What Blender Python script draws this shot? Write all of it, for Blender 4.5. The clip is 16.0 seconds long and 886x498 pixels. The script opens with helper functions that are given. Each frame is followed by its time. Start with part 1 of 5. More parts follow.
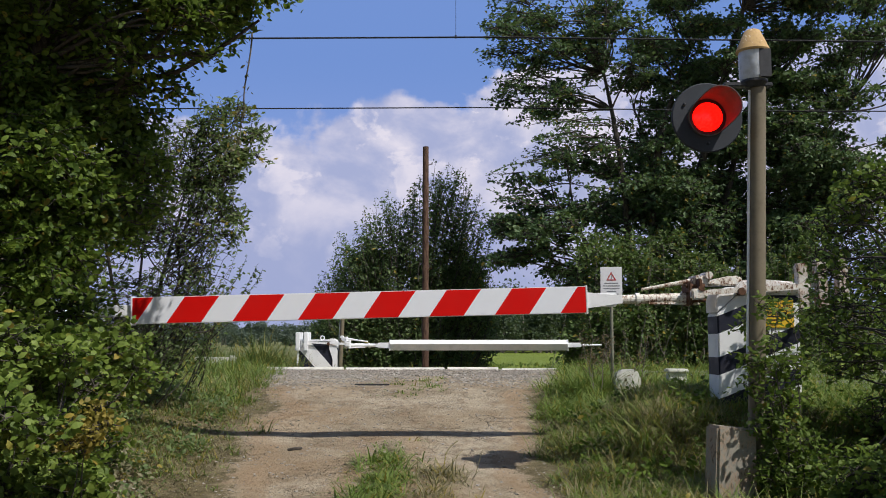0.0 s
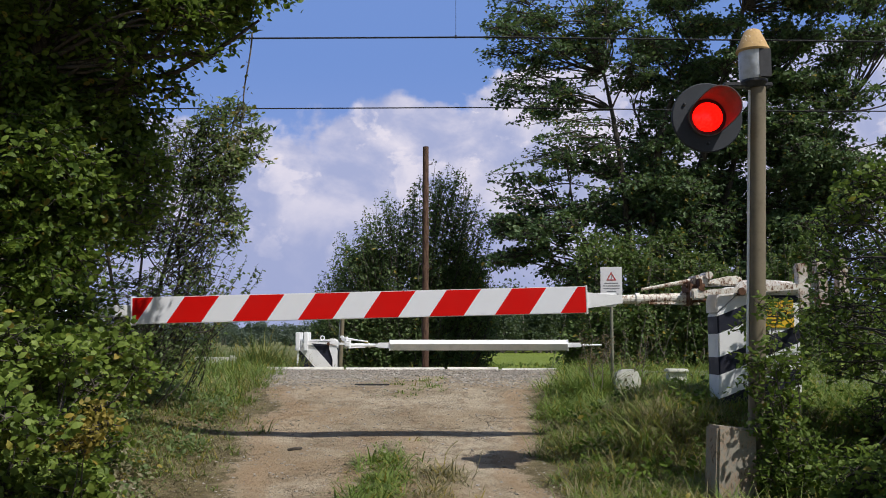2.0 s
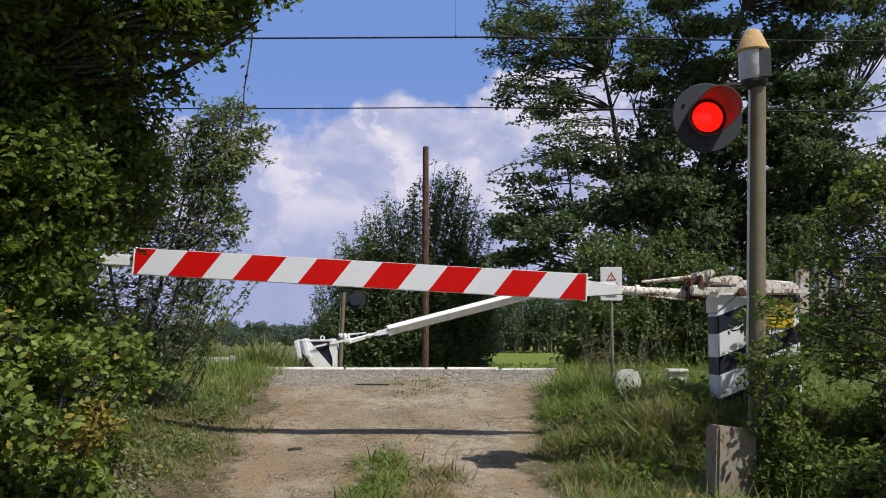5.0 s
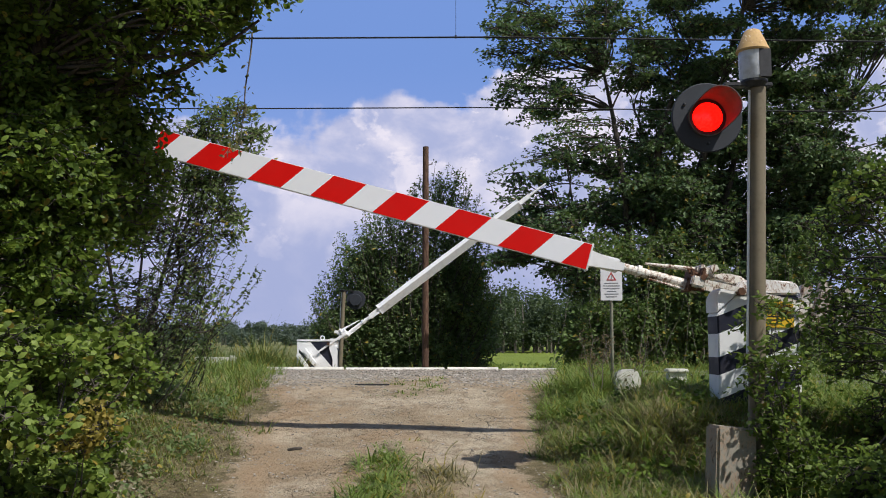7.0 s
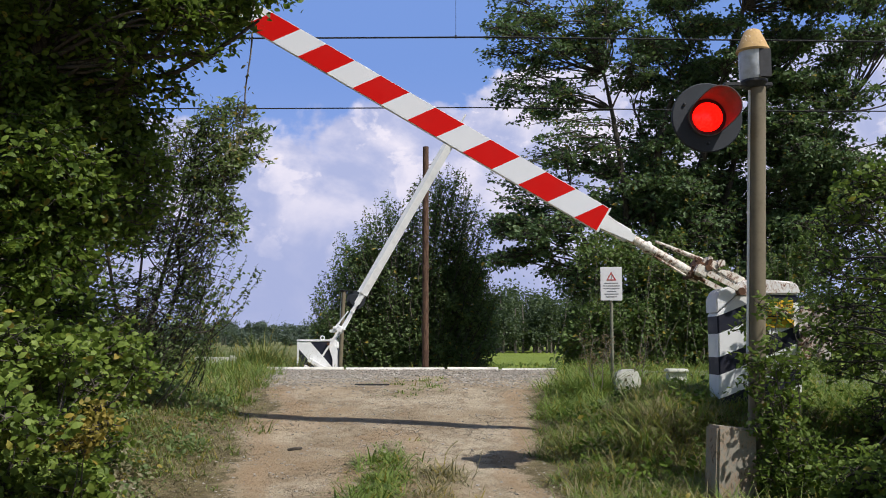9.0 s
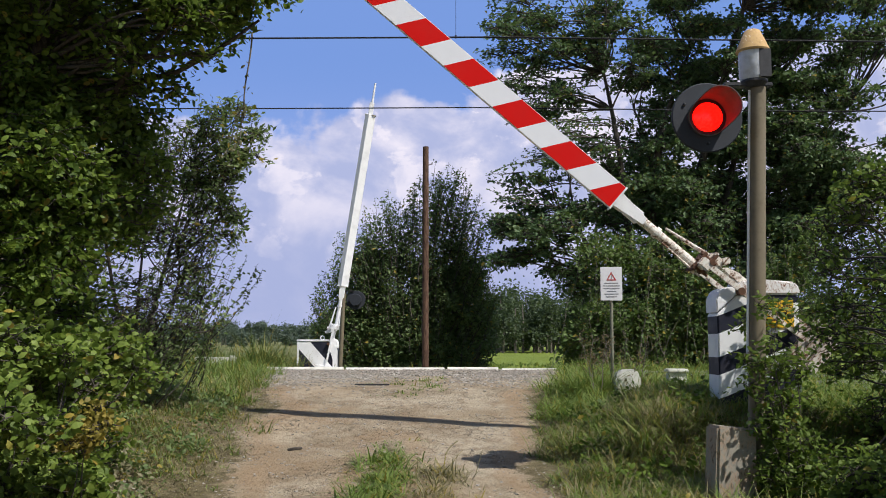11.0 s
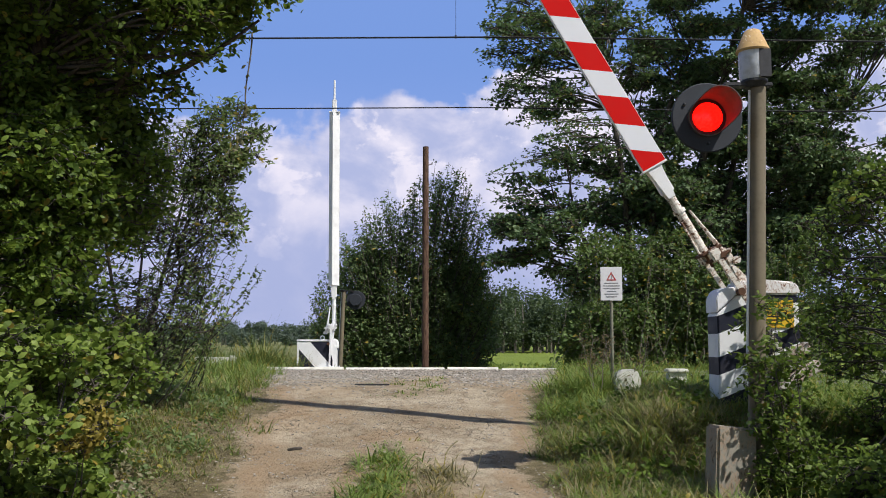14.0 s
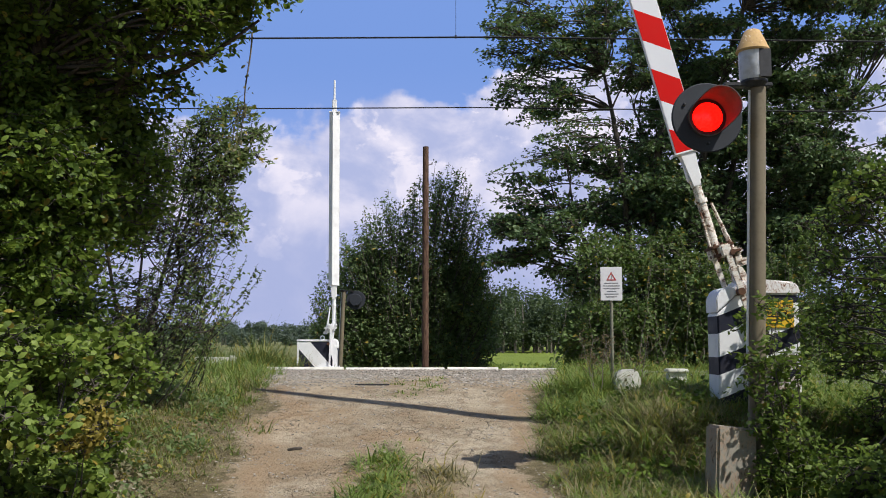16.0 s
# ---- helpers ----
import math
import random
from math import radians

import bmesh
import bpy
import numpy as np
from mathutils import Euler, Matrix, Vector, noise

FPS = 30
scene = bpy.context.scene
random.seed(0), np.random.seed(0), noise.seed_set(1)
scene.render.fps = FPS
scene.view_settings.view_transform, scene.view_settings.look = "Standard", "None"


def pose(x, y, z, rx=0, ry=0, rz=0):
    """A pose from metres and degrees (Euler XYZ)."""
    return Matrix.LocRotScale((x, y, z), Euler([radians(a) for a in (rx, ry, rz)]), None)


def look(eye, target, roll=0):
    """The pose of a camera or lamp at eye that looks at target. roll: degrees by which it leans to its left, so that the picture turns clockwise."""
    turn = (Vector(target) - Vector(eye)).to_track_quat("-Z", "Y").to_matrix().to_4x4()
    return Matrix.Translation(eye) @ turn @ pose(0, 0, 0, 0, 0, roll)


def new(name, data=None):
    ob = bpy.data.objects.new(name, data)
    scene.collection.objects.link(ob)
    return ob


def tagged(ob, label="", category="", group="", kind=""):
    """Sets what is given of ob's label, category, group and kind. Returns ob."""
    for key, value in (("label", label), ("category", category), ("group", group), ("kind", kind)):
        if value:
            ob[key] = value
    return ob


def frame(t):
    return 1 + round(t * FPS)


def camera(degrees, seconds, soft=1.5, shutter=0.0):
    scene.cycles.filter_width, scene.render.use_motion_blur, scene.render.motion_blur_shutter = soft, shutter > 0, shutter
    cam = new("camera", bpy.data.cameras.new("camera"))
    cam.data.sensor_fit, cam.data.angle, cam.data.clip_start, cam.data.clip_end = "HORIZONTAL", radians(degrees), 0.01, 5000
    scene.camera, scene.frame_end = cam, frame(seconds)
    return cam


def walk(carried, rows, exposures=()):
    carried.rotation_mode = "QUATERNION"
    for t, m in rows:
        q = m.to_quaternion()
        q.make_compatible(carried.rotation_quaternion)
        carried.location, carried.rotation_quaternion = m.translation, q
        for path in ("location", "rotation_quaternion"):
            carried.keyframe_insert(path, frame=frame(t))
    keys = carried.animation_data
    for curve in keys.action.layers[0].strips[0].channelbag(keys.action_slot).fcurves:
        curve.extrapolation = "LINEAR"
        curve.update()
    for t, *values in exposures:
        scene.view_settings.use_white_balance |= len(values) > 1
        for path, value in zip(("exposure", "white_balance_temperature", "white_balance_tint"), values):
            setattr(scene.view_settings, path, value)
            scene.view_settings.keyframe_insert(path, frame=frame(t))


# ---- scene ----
# a camera on a tripod beside the lane: it stands still
cam = camera(53.35, 16.0, soft=1.0)
EYE = (0.0, 0.0, 0.62)
VIEW = pose(*EYE, 90 + 5.82, 0, 0)
walk(cam, [(0.0, VIEW), (16.0, VIEW)], exposures=[(0.0, -0.04), (4.0, -0.02), (6.5, 0.06), (8.0, 0.12), (11.5, 0.16), (16.0, 0.18)])

# ---------------------------------------------------------------- light
SUN_WAY = Vector((-0.57, 0.46, -1.0)).normalized()
world = bpy.data.worlds.new("world")
scene.world = world
world.use_nodes = True
sky = world.node_tree.nodes.new("ShaderNodeTexSky")
sky.sky_type, sky.sun_disc = "NISHITA", False
sky.sun_elevation = math.asin(-SUN_WAY.z)
sky.sun_rotation = math.atan2(-SUN_WAY.x, -SUN_WAY.y)
world.node_tree.links.new(sky.outputs[0], world.node_tree.nodes["Background"].inputs[0])
world.node_tree.nodes["Background"].inputs[1].default_value = 0.07
sun = new("sun", bpy.data.lights.new("sun", "SUN"))
sun.data.energy, sun.data.angle, sun.data.color = 4.2, radians(0.5), (1.0, 0.97, 0.92)
sun.matrix_world = look((0, 0, 30), Vector((0, 0, 30)) + SUN_WAY)


# ---------------------------------------------------------------- materials
class Nodes:
    """A short way to write a node material."""

    def __init__(self, name):
        self.mat = bpy.data.materials.new(name)
        self.mat.use_nodes = True
        self.tree = self.mat.node_tree
        self.bsdf = self.tree.nodes["Principled BSDF"]
        self.out = self.tree.nodes["Material Output"]

    def node(self, kind, ins=(), **props):
        n = self.tree.nodes.new(kind)
        if "operation" in props:
            n.operation = props["operation"]
        if "interpolation_type" in props:
            n.interpolation_type = props["interpolation_type"]
        if "data_type" in props:
            n.data_type, n.blend_type = props["data_type"], props["blend_type"]
        if "attribute_name" in props:
            n.attribute_name = props["attribute_name"]
        if "feature" in props:
            n.feature = props["feature"]
        for key, value in dict(ins).items():
            self.put(n.inputs[key], value)
        return n

    def put(self, socket, value):
        if isinstance(value, bpy.types.NodeSocket):
            self.tree.links.new(value, socket)
        elif isinstance(value, (tuple, list)) and len(value) == 3 and socket.type == "RGBA":
            socket.default_value = (*value, 1)
        else:
            socket.default_value = value

    def coords(self, which="Object"):
        return self.node("ShaderNodeTexCoord").outputs[which]

    def noise(self, vec, scale, detail=4.0, rough=0.55, distort=0.0):
        return self.node("ShaderNodeTexNoise", {"Vector": vec, "Scale": scale, "Detail": detail, "Roughness": rough, "Distortion": distort}).outputs["Fac"]

    def ramp(self, fac, a, b, lo=0.0, hi=1.0):
        """Maps fac from a..b to lo..hi, smoothly."""
        return self.node("ShaderNodeMapRange", {"Value": fac, 1: a, 2: b, 3: lo, 4: hi}, interpolation_type="SMOOTHSTEP").outputs[0]

    def math(self, op, a, b=0.0):
        return self.node("ShaderNodeMath", {0: a, 1: b}, operation=op).outputs[0]

    def mix(self, fac, a, b, blend="MIX"):
        n = self.node("ShaderNodeMix", {0: fac}, data_type="RGBA", blend_type=blend)
        self.put(n.inputs[6], a)
        self.put(n.inputs[7], b)
        return n.outputs[2]

    def bump(self, height, strength=0.3, distance=0.01):
        self.put(self.bsdf.inputs["Normal"], self.node("ShaderNodeBump", {"Height": height, "Strength": strength, "Distance": distance}).outputs[0])

    def done(self, color, rough=0.6, metal=0.0, spec=0.5):
        self.put(self.bsdf.inputs["Base Color"], color)
        self.put(self.bsdf.inputs["Roughness"], rough)
        self.put(self.bsdf.inputs["Metallic"], metal)
        self.put(self.bsdf.inputs["Specular IOR Level"], spec)
        return self.mat


def paint(name, color, dirt=(0.16, 0.12, 0.08), amount=0.5, rough=0.5, rust=None, rust_at=0.66):
    """Weathered paint: two scales of grime, and patches of rust where it is asked for."""
    n = Nodes(name)
    v = n.coords()
    big = n.noise(v, 3.5, 6, 0.6)
    fine = n.noise(v, 38, 5, 0.65)
    c = n.mix(n.ramp(big, 0.45, 0.8, 0, amount), color, dirt)
    c = n.mix(n.ramp(fine, 0.5, 0.75, 0, amount * 0.6), c, dirt)
    if rust:
        w = n.node("ShaderNodeMapping", {"Vector": v, "Scale": (1.0, 1.0, 0.45)}).outputs[0]
        patch = n.math("ADD", n.math("MULTIPLY", n.noise(w, 48, 8, 0.7, 0.3), 0.65), n.math("MULTIPLY", n.noise(v, 6, 3), 0.35))
        c = n.mix(n.ramp(patch, rust_at - 0.07, rust_at + 0.04, 0, 0.45), c, (0.46, 0.27, 0.15))
        c = n.mix(n.ramp(patch, rust_at + 0.01, rust_at + 0.07), c, rust)
    n.bump(fine, 0.15, 0.003)
    return n.done(c, n.ramp(big, 0.3, 0.8, rough, min(1, rough + 0.3)))


def plain(name, color, rough=0.6, metal=0.0, grain=30.0):
    n = Nodes(name)
    f = n.noise(n.coords(), grain, 5, 0.6)
    dark = tuple(c * 0.65 for c in color)
    n.bump(f, 0.2, 0.004)
    return n.done(n.mix(n.ramp(f, 0.35, 0.7), dark, color), rough, metal)


def leaf_material(name, deep, light, yellow=0.03, glow=0.35):
    """Leaf: colour differs from leaf to leaf, and light shines through."""
    n = Nodes(name)
    island = n.node("ShaderNodeNewGeometry").outputs["Random Per Island"]
    patch = n.noise(n.coords(), 1.3, 3)
    c = n.mix(n.ramp(island, 0.0, 1.0), deep, light)
    c = n.mix(n.ramp(patch, 0.35, 0.7, 0.0, 0.55), c, deep)
    c = n.mix(n.ramp(island, 1 - yellow, 1 - yellow * 0.6), c, (0.34, 0.26, 0.05))
    n.done(c, 0.55, 0.0, 0.3)
    tr = n.node("ShaderNodeBsdfTranslucent", {"Color": n.mix(0.5, c, (0.16, 0.24, 0.03))})
    m = n.node("ShaderNodeMixShader", {0: glow, 1: n.bsdf.outputs[0], 2: tr.outputs[0]})
    n.tree.links.new(m.outputs[0], n.out.inputs[0])
    return n.mat


def bark_material(name, a, b):
    n = Nodes(name)
    v = n.node("ShaderNodeMapping", {"Vector": n.coords(), "Scale": (6, 6, 1.2)}).outputs[0]
    f = n.noise(v, 4, 8, 0.7, 0.5)
    n.bump(f, 0.6, 0.02)
    return n.done(n.mix(n.ramp(f, 0.35, 0.65), a, b), 0.9)


def stripes(name, a, b, pitch, share, lean, shift, dirt=0.35, spec=0.4):
    """Painted slanting bands along x, leaning with z."""
    n = Nodes(name)
    v = n.coords()
    s = n.node("ShaderNodeSeparateXYZ", {0: v})
    u = n.math("ADD", n.math("SUBTRACT", s.outputs[0], n.math("MULTIPLY", s.outputs[2], lean)), shift + 100 * pitch)
    f = n.math("FRACT", n.math("DIVIDE", u, pitch))
    c = n.mix(n.math("LESS_THAN", f, share), b, a)
    grime = n.noise(v, 5, 7, 0.65)
    c = n.mix(n.ramp(grime, 0.45, 0.85, 0, dirt), c, (0.17, 0.14, 0.11))
    n.bump(n.noise(v, 60, 3), 0.08, 0.002)
    return n.done(c, n.ramp(grime, 0.3, 0.8, 0.45, 0.7), 0.0, spec)


WHITE = paint("white_paint", (0.88, 0.88, 0.89), amount=0.15)
RUSTY = paint("rusty_white_paint", (0.82, 0.79, 0.72), amount=0.3, rust=(0.13, 0.055, 0.025), rust_at=0.50)
LIDPAINT = paint("lid_paint", (0.86, 0.85, 0.84), amount=0.15, rust=(0.16, 0.06, 0.03), rust_at=0.535)
IRON = paint("worn_weight_paint", (0.64, 0.61, 0.56), dirt=(0.14, 0.11, 0.08), amount=0.9, rough=0.8, rust=(0.12, 0.055, 0.03), rust_at=0.50)
FARPAINT = paint("worn_far_paint", (0.88, 0.88, 0.89), dirt=(0.30, 0.29, 0.28), amount=0.25, rough=0.5)
RUST = plain("rust", (0.14, 0.065, 0.035), 0.9)
STEEL = plain("dark_steel", (0.035, 0.035, 0.04), 0.55, 0.0)
DISC = paint("dark_disc_paint", (0.022, 0.026, 0.036), dirt=(0.05, 0.05, 0.055), amount=0.4, rough=0.6)
POLE = paint("grey_brown_pole", (0.20, 0.165, 0.11), dirt=(0.10, 0.08, 0.05), amount=0.7, rough=0.65)
WOODPOLE = bark_material("brown_pole", (0.055, 0.026, 0.016), (0.15, 0.085, 0.055))
GREYPOST = paint("grey_post", (0.20, 0.20, 0.15), amount=0.6, rough=0.8)
CAP = paint("ochre_cap_paint", (0.55, 0.36, 0.15), dirt=(0.20, 0.10, 0.05), amount=0.9, rough=0.7, rust=(0.82, 0.72, 0.50), rust_at=0.56)
OLDBLOCK = paint("old_concrete", (0.29, 0.265, 0.22), dirt=(0.10, 0.085, 0.06), amount=0.9, rough=0.95, rust=(0.12, 0.105, 0.075), rust_at=0.53)
YELLOW = paint("yellow_enamel", (0.80, 0.50, 0.02), amount=0.2)
BLACK = plain("black_ink", (0.015, 0.015, 0.015), 0.6)
INK = plain("grey_ink", (0.22, 0.22, 0.25), 0.7)
REDINK = plain("red_ink", (0.55, 0.03, 0.03), 0.6)
BOARD = paint("board_white", (0.74, 0.73, 0.76), amount=0.15)
CONCRETE = paint("concrete", (0.42, 0.39, 0.33), dirt=(0.13, 0.11, 0.08), amount=0.9, rough=0.9)
LIME = paint("limewashed_stone", (0.72, 0.70, 0.64), dirt=(0.22, 0.19, 0.14), amount=0.7, rough=0.9)
RAILTOP = plain("worn_rail_steel", (0.55, 0.53, 0.50), 0.38, 0.8)
WIRE = plain("copper_wire", (0.012, 0.013, 0.018), 0.8, 0.0)
BANDS = stripes("red_white_bands", (0.68, 0.006, 0.004), (0.83, 0.84, 0.89), 0.609, 0.525, 0.70, 0.303, 0.05, 0.15)
FARBANDS = stripes("black_white_bands_leaning_back", (0.012, 0.014, 0.03), (0.86, 0.86, 0.86), 1.1, 0.62, -0.9, 0.61, 0.2)
BOXBANDS = stripes("black_white_bands", (0.012, 0.014, 0.03), (0.86, 0.86, 0.86), 0.9375, 0.43, 2.5, 0.43, 0.2)

n = Nodes("red_lens")
spot = n.ramp(n.noise(n.coords(), 60, 2), 0.3, 0.7, 2.2, 4.0)
n.done((0.4, 0.0, 0.0), 0.2)
n.put(n.bsdf.inputs["Emission Color"], (1.0, 0.004, 0.002))
n.put(n.bsdf.inputs["Emission Strength"], spot)
LENS = n.mat

n = Nodes("frosted_glass")
LAMPGLASS = n.done(n.mix(n.ramp(n.noise(n.coords(), 12, 5), 0.4, 0.7), (0.62, 0.65, 0.72), (0.45, 0.47, 0.50)), 0.25)

LEAF_BIG = leaf_material("broad_leaf", (0.06, 0.115, 0.048), (0.185, 0.26, 0.125))
LEAF_THICKET = leaf_material("thicket_leaf", (0.065, 0.115, 0.03), (0.21, 0.285, 0.10), 0.06)
LEAF_BRAMBLE = leaf_material("bramble_leaf", (0.085, 0.135, 0.018), (0.25, 0.325, 0.065))
LEAF_DARK = leaf_material("dark_leaf", (0.070, 0.115, 0.04), (0.20, 0.27, 0.11))
LEAF_NEAR = leaf_material("hedge_leaf", (0.055, 0.10, 0.012), (0.20, 0.28, 0.045), 0.03, 0.42)
LEAF_GREY = leaf_material("plum_leaf", (0.095, 0.145, 0.05), (0.27, 0.34, 0.14), 0.06, 0.42)
LEAF_SAPLING = leaf_material("sapling_leaf", (0.085, 0.14, 0.02), (0.24, 0.32, 0.07), 0.03, 0.42)
LEAF_DRY = leaf_material("yellowed_leaf", (0.22, 0.18, 0.04), (0.46, 0.36, 0.08), 0.2)
LEAF_PALE = leaf_material("withered_leaf", (0.16, 0.15, 0.08), (0.38, 0.34, 0.22), 0.1)
WEED = leaf_material("dead_seed_head", (0.11, 0.07, 0.04), (0.24, 0.17, 0.10), 0.0)
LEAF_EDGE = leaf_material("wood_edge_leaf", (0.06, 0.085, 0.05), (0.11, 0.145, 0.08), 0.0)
# distance haze is put into this grey-green leaf colour
LEAF_WOOD_HAZED = leaf_material("far_wood_leaf_hazed", (0.10, 0.13, 0.115), (0.15, 0.19, 0.15), 0.0)
GRASS = leaf_material("green_grass", (0.11, 0.17, 0.03), (0.29, 0.36, 0.10), 0.14)
GRASS_TALL = leaf_material("tall_meadow_grass", (0.10, 0.14, 0.035), (0.23, 0.27, 0.09), 0.25)
GRASS_DRY = leaf_material("dry_grass", (0.25, 0.21, 0.12), (0.46, 0.39, 0.24), 0.2)
BARK = bark_material("dark_bark", (0.035, 0.028, 0.022), (0.10, 0.085, 0.07))
BARK_PALE = bark_material("grey_bark", (0.09, 0.08, 0.065), (0.22, 0.19, 0.16))


def ground_material():
    n = Nodes("lane_and_meadow_ground")
    v = n.coords()
    bare = n.node("ShaderNodeAttribute", attribute_name="bare").outputs["Fac"]
    ballast = n.node("ShaderNodeAttribute", attribute_name="ballast").outputs["Fac"]
    big = n.noise(v, 0.9, 6, 0.6)
    mid = n.noise(v, 6, 6, 0.65)
    fine = n.noise(v, 45, 5, 0.7)
    dirt = n.mix(n.ramp(big, 0.35, 0.65), (0.36, 0.285, 0.19), (0.54, 0.45, 0.325))
    dirt = n.mix(n.ramp(mid, 0.45, 0.68, 0, 0.7), dirt, (0.28, 0.20, 0.125))
    dirt = n.mix(n.ramp(fine, 0.48, 0.68, 0, 0.6), dirt, (0.24, 0.185, 0.125))
    dirt = n.mix(n.ramp(n.noise(v, 0.55, 3, 0.5, 0.6), 0.48, 0.66, 0, 0.42), dirt, (0.36, 0.245, 0.14))
    rim = n.math("MULTIPLY", n.ramp(bare, 0.45, 0.75), n.ramp(n.math("ADD", bare, n.math("MULTIPLY", n.math("SUBTRACT", big, 0.5), 0.35)), 0.85, 1.02, 1, 0))
    dirt = n.mix(n.math("MULTIPLY", rim, 0.45), dirt, (0.36, 0.235, 0.13))
    cell = n.node("ShaderNodeTexVoronoi", {"Vector": n.mix(0.22, v, n.node("ShaderNodeTexNoise", {"Vector": v, "Scale": 4.5, "Detail": 5.0}).outputs["Color"]), "Scale": 9.0}, feature="DISTANCE_TO_EDGE").outputs["Distance"]
    dry = n.ramp(n.noise(v, 1.7, 2), 0.45, 0.6)
    crack = n.math("MULTIPLY", n.ramp(cell, 0.0, 0.05, 1, 0), dry)
    dirt = n.mix(n.math("MULTIPLY", crack, 0.16), dirt, (0.11, 0.075, 0.045))
    stone = n.node("ShaderNodeTexVoronoi", {"Vector": v, "Scale": 22.0})
    grit = n.mix(n.ramp(n.node("ShaderNodeSeparateColor", {0: stone.outputs["Color"]}).outputs[0], 0.1, 0.9), (0.30, 0.26, 0.21), (0.48, 0.43, 0.37))
    grit = n.mix(n.ramp(stone.outputs["Distance"], 0.35, 0.6, 0, 0.5), grit, (0.18, 0.15, 0.12))
    patchy = n.math("ADD", n.math("MULTIPLY", n.math("SUBTRACT", mid, 0.5), 0.9), n.math("MULTIPLY", n.math("SUBTRACT", n.noise(v, 1.6, 4, 0.6), 0.5), 1.8))
    soil = n.mix(n.ramp(n.math("ADD", ballast, patchy), 0.30, 0.70), dirt, grit)
    far = n.noise(v, 0.05, 5)
    turf = n.mix(n.ramp(far, 0.3, 0.7), (0.16, 0.21, 0.033), (0.25, 0.31, 0.055))
    turf = n.mix(n.ramp(mid, 0.4, 0.75, 0, 0.5), turf, (0.07, 0.10, 0.025))
    under = n.mix(n.ramp(mid, 0.35, 0.7), (0.15, 0.12, 0.065), (0.27, 0.22, 0.125))
    under = n.mix(n.ramp(fine, 0.45, 0.65, 0, 0.6), under, (0.09, 0.08, 0.035))
    hay = n.node("ShaderNodeAttribute", attribute_name="hay").outputs["Fac"]
    turf = n.mix(hay, turf, n.mix(n.ramp(far, 0.35, 0.65), (0.13, 0.14, 0.055), (0.20, 0.20, 0.085)))
    meadow = n.node("ShaderNodeAttribute", attribute_name="meadow").outputs["Fac"]
    green = n.mix(meadow, under, turf)
    edge = n.ramp(n.math("ADD", bare, n.math("ADD", n.math("MULTIPLY", n.math("SUBTRACT", mid, 0.5), 1.1), n.math("MULTIPLY", n.math("SUBTRACT", fine, 0.5), 1.0))), 0.38, 0.62)
    color = n.mix(edge, green, soil)
    h = n.math("ADD", n.math("MULTIPLY", fine, 0.35), n.math("ADD", n.math("MULTIPLY", mid, 0.8), n.math("MULTIPLY", crack, -0.5)))
    h = n.math("SUBTRACT", h, n.math("MULTIPLY", n.math("MULTIPLY", stone.outputs["Distance"], ballast), 1.2))
    n.bump(h, 1.0, 0.085)
    return n.done(color, 0.95, 0.0, 0.15)


def cloud_material():
    n = Nodes("summer_sky")
    v = n.node("ShaderNodeMapping", {"Vector": n.coords(), "Scale": (0.001, 0.001, 0.0013)}).outputs[0]
    xyz = n.node("ShaderNodeSeparateXYZ", {0: n.coords()})
    z = xyz.outputs[2]
    bank = n.math("SUBTRACT", z, n.math("MULTIPLY", xyz.outputs[0], 0.13))
    shape = n.noise(v, 2.6, 9, 0.52, 0.25)
    rise = n.ramp(bank, 520, 850, 0.22, -0.32)
    body = n.ramp(n.math("ADD", shape, rise), 0.455, 0.525)
    blue = n.mix(n.ramp(z, 200, 800), (0.31, 0.42, 0.78), (0.175, 0.30, 0.67))
    puff = n.noise(v, 5.5, 10, 0.6, 0.5)
    lit = n.node("ShaderNodeMapping", {"Vector": v, "Location": (0.045, -0.02, 0.055)}).outputs[0]
    relief = n.math("SUBTRACT", n.noise(v, 4.2, 9, 0.55, 0.3), n.noise(lit, 4.2, 9, 0.55, 0.3))
    wide = n.math("ADD", n.math("MULTIPLY", puff, 0.5), n.math("MULTIPLY", n.noise(v, 1.9, 3), 0.5))
    curl = n.noise(v, 13, 8, 0.6, 0.8)
    crisp = n.ramp(n.math("ADD", n.math("MULTIPLY", n.noise(v, 4.6, 8, 0.6, 0.35), 0.75), n.math("MULTIPLY", curl, 0.25)), 0.545, 0.60, 0.0, 0.16)
    shade = n.ramp(n.math("ADD", n.math("ADD", wide, crisp), n.math("MULTIPLY", relief, 1.1)), 0.33, 0.80)
    cloud = n.mix(shade, (0.40, 0.445, 0.68), (0.79, 0.75, 0.86))
    c = n.mix(body, blue, cloud)
    c = n.mix(n.ramp(z, 60, 520, 0.85, 0.0), c, (0.355, 0.405, 0.65))
    e = n.node("ShaderNodeEmission", {"Color": c, "Strength": 1.0})
    n.tree.links.new(e.outputs[0], n.out.inputs[0])
    return n.mat


# ---------------------------------------------------------------- mesh helpers
def mesh_of(name, verts, faces, mat, smooth=False):
    me = bpy.data.meshes.new(name)
    me.from_pydata(verts, [], faces)
    me.materials.append(mat)
    if smooth:
        me.polygons.foreach_set("use_smooth", [True] * len(me.polygons))
    me.update()
    return me


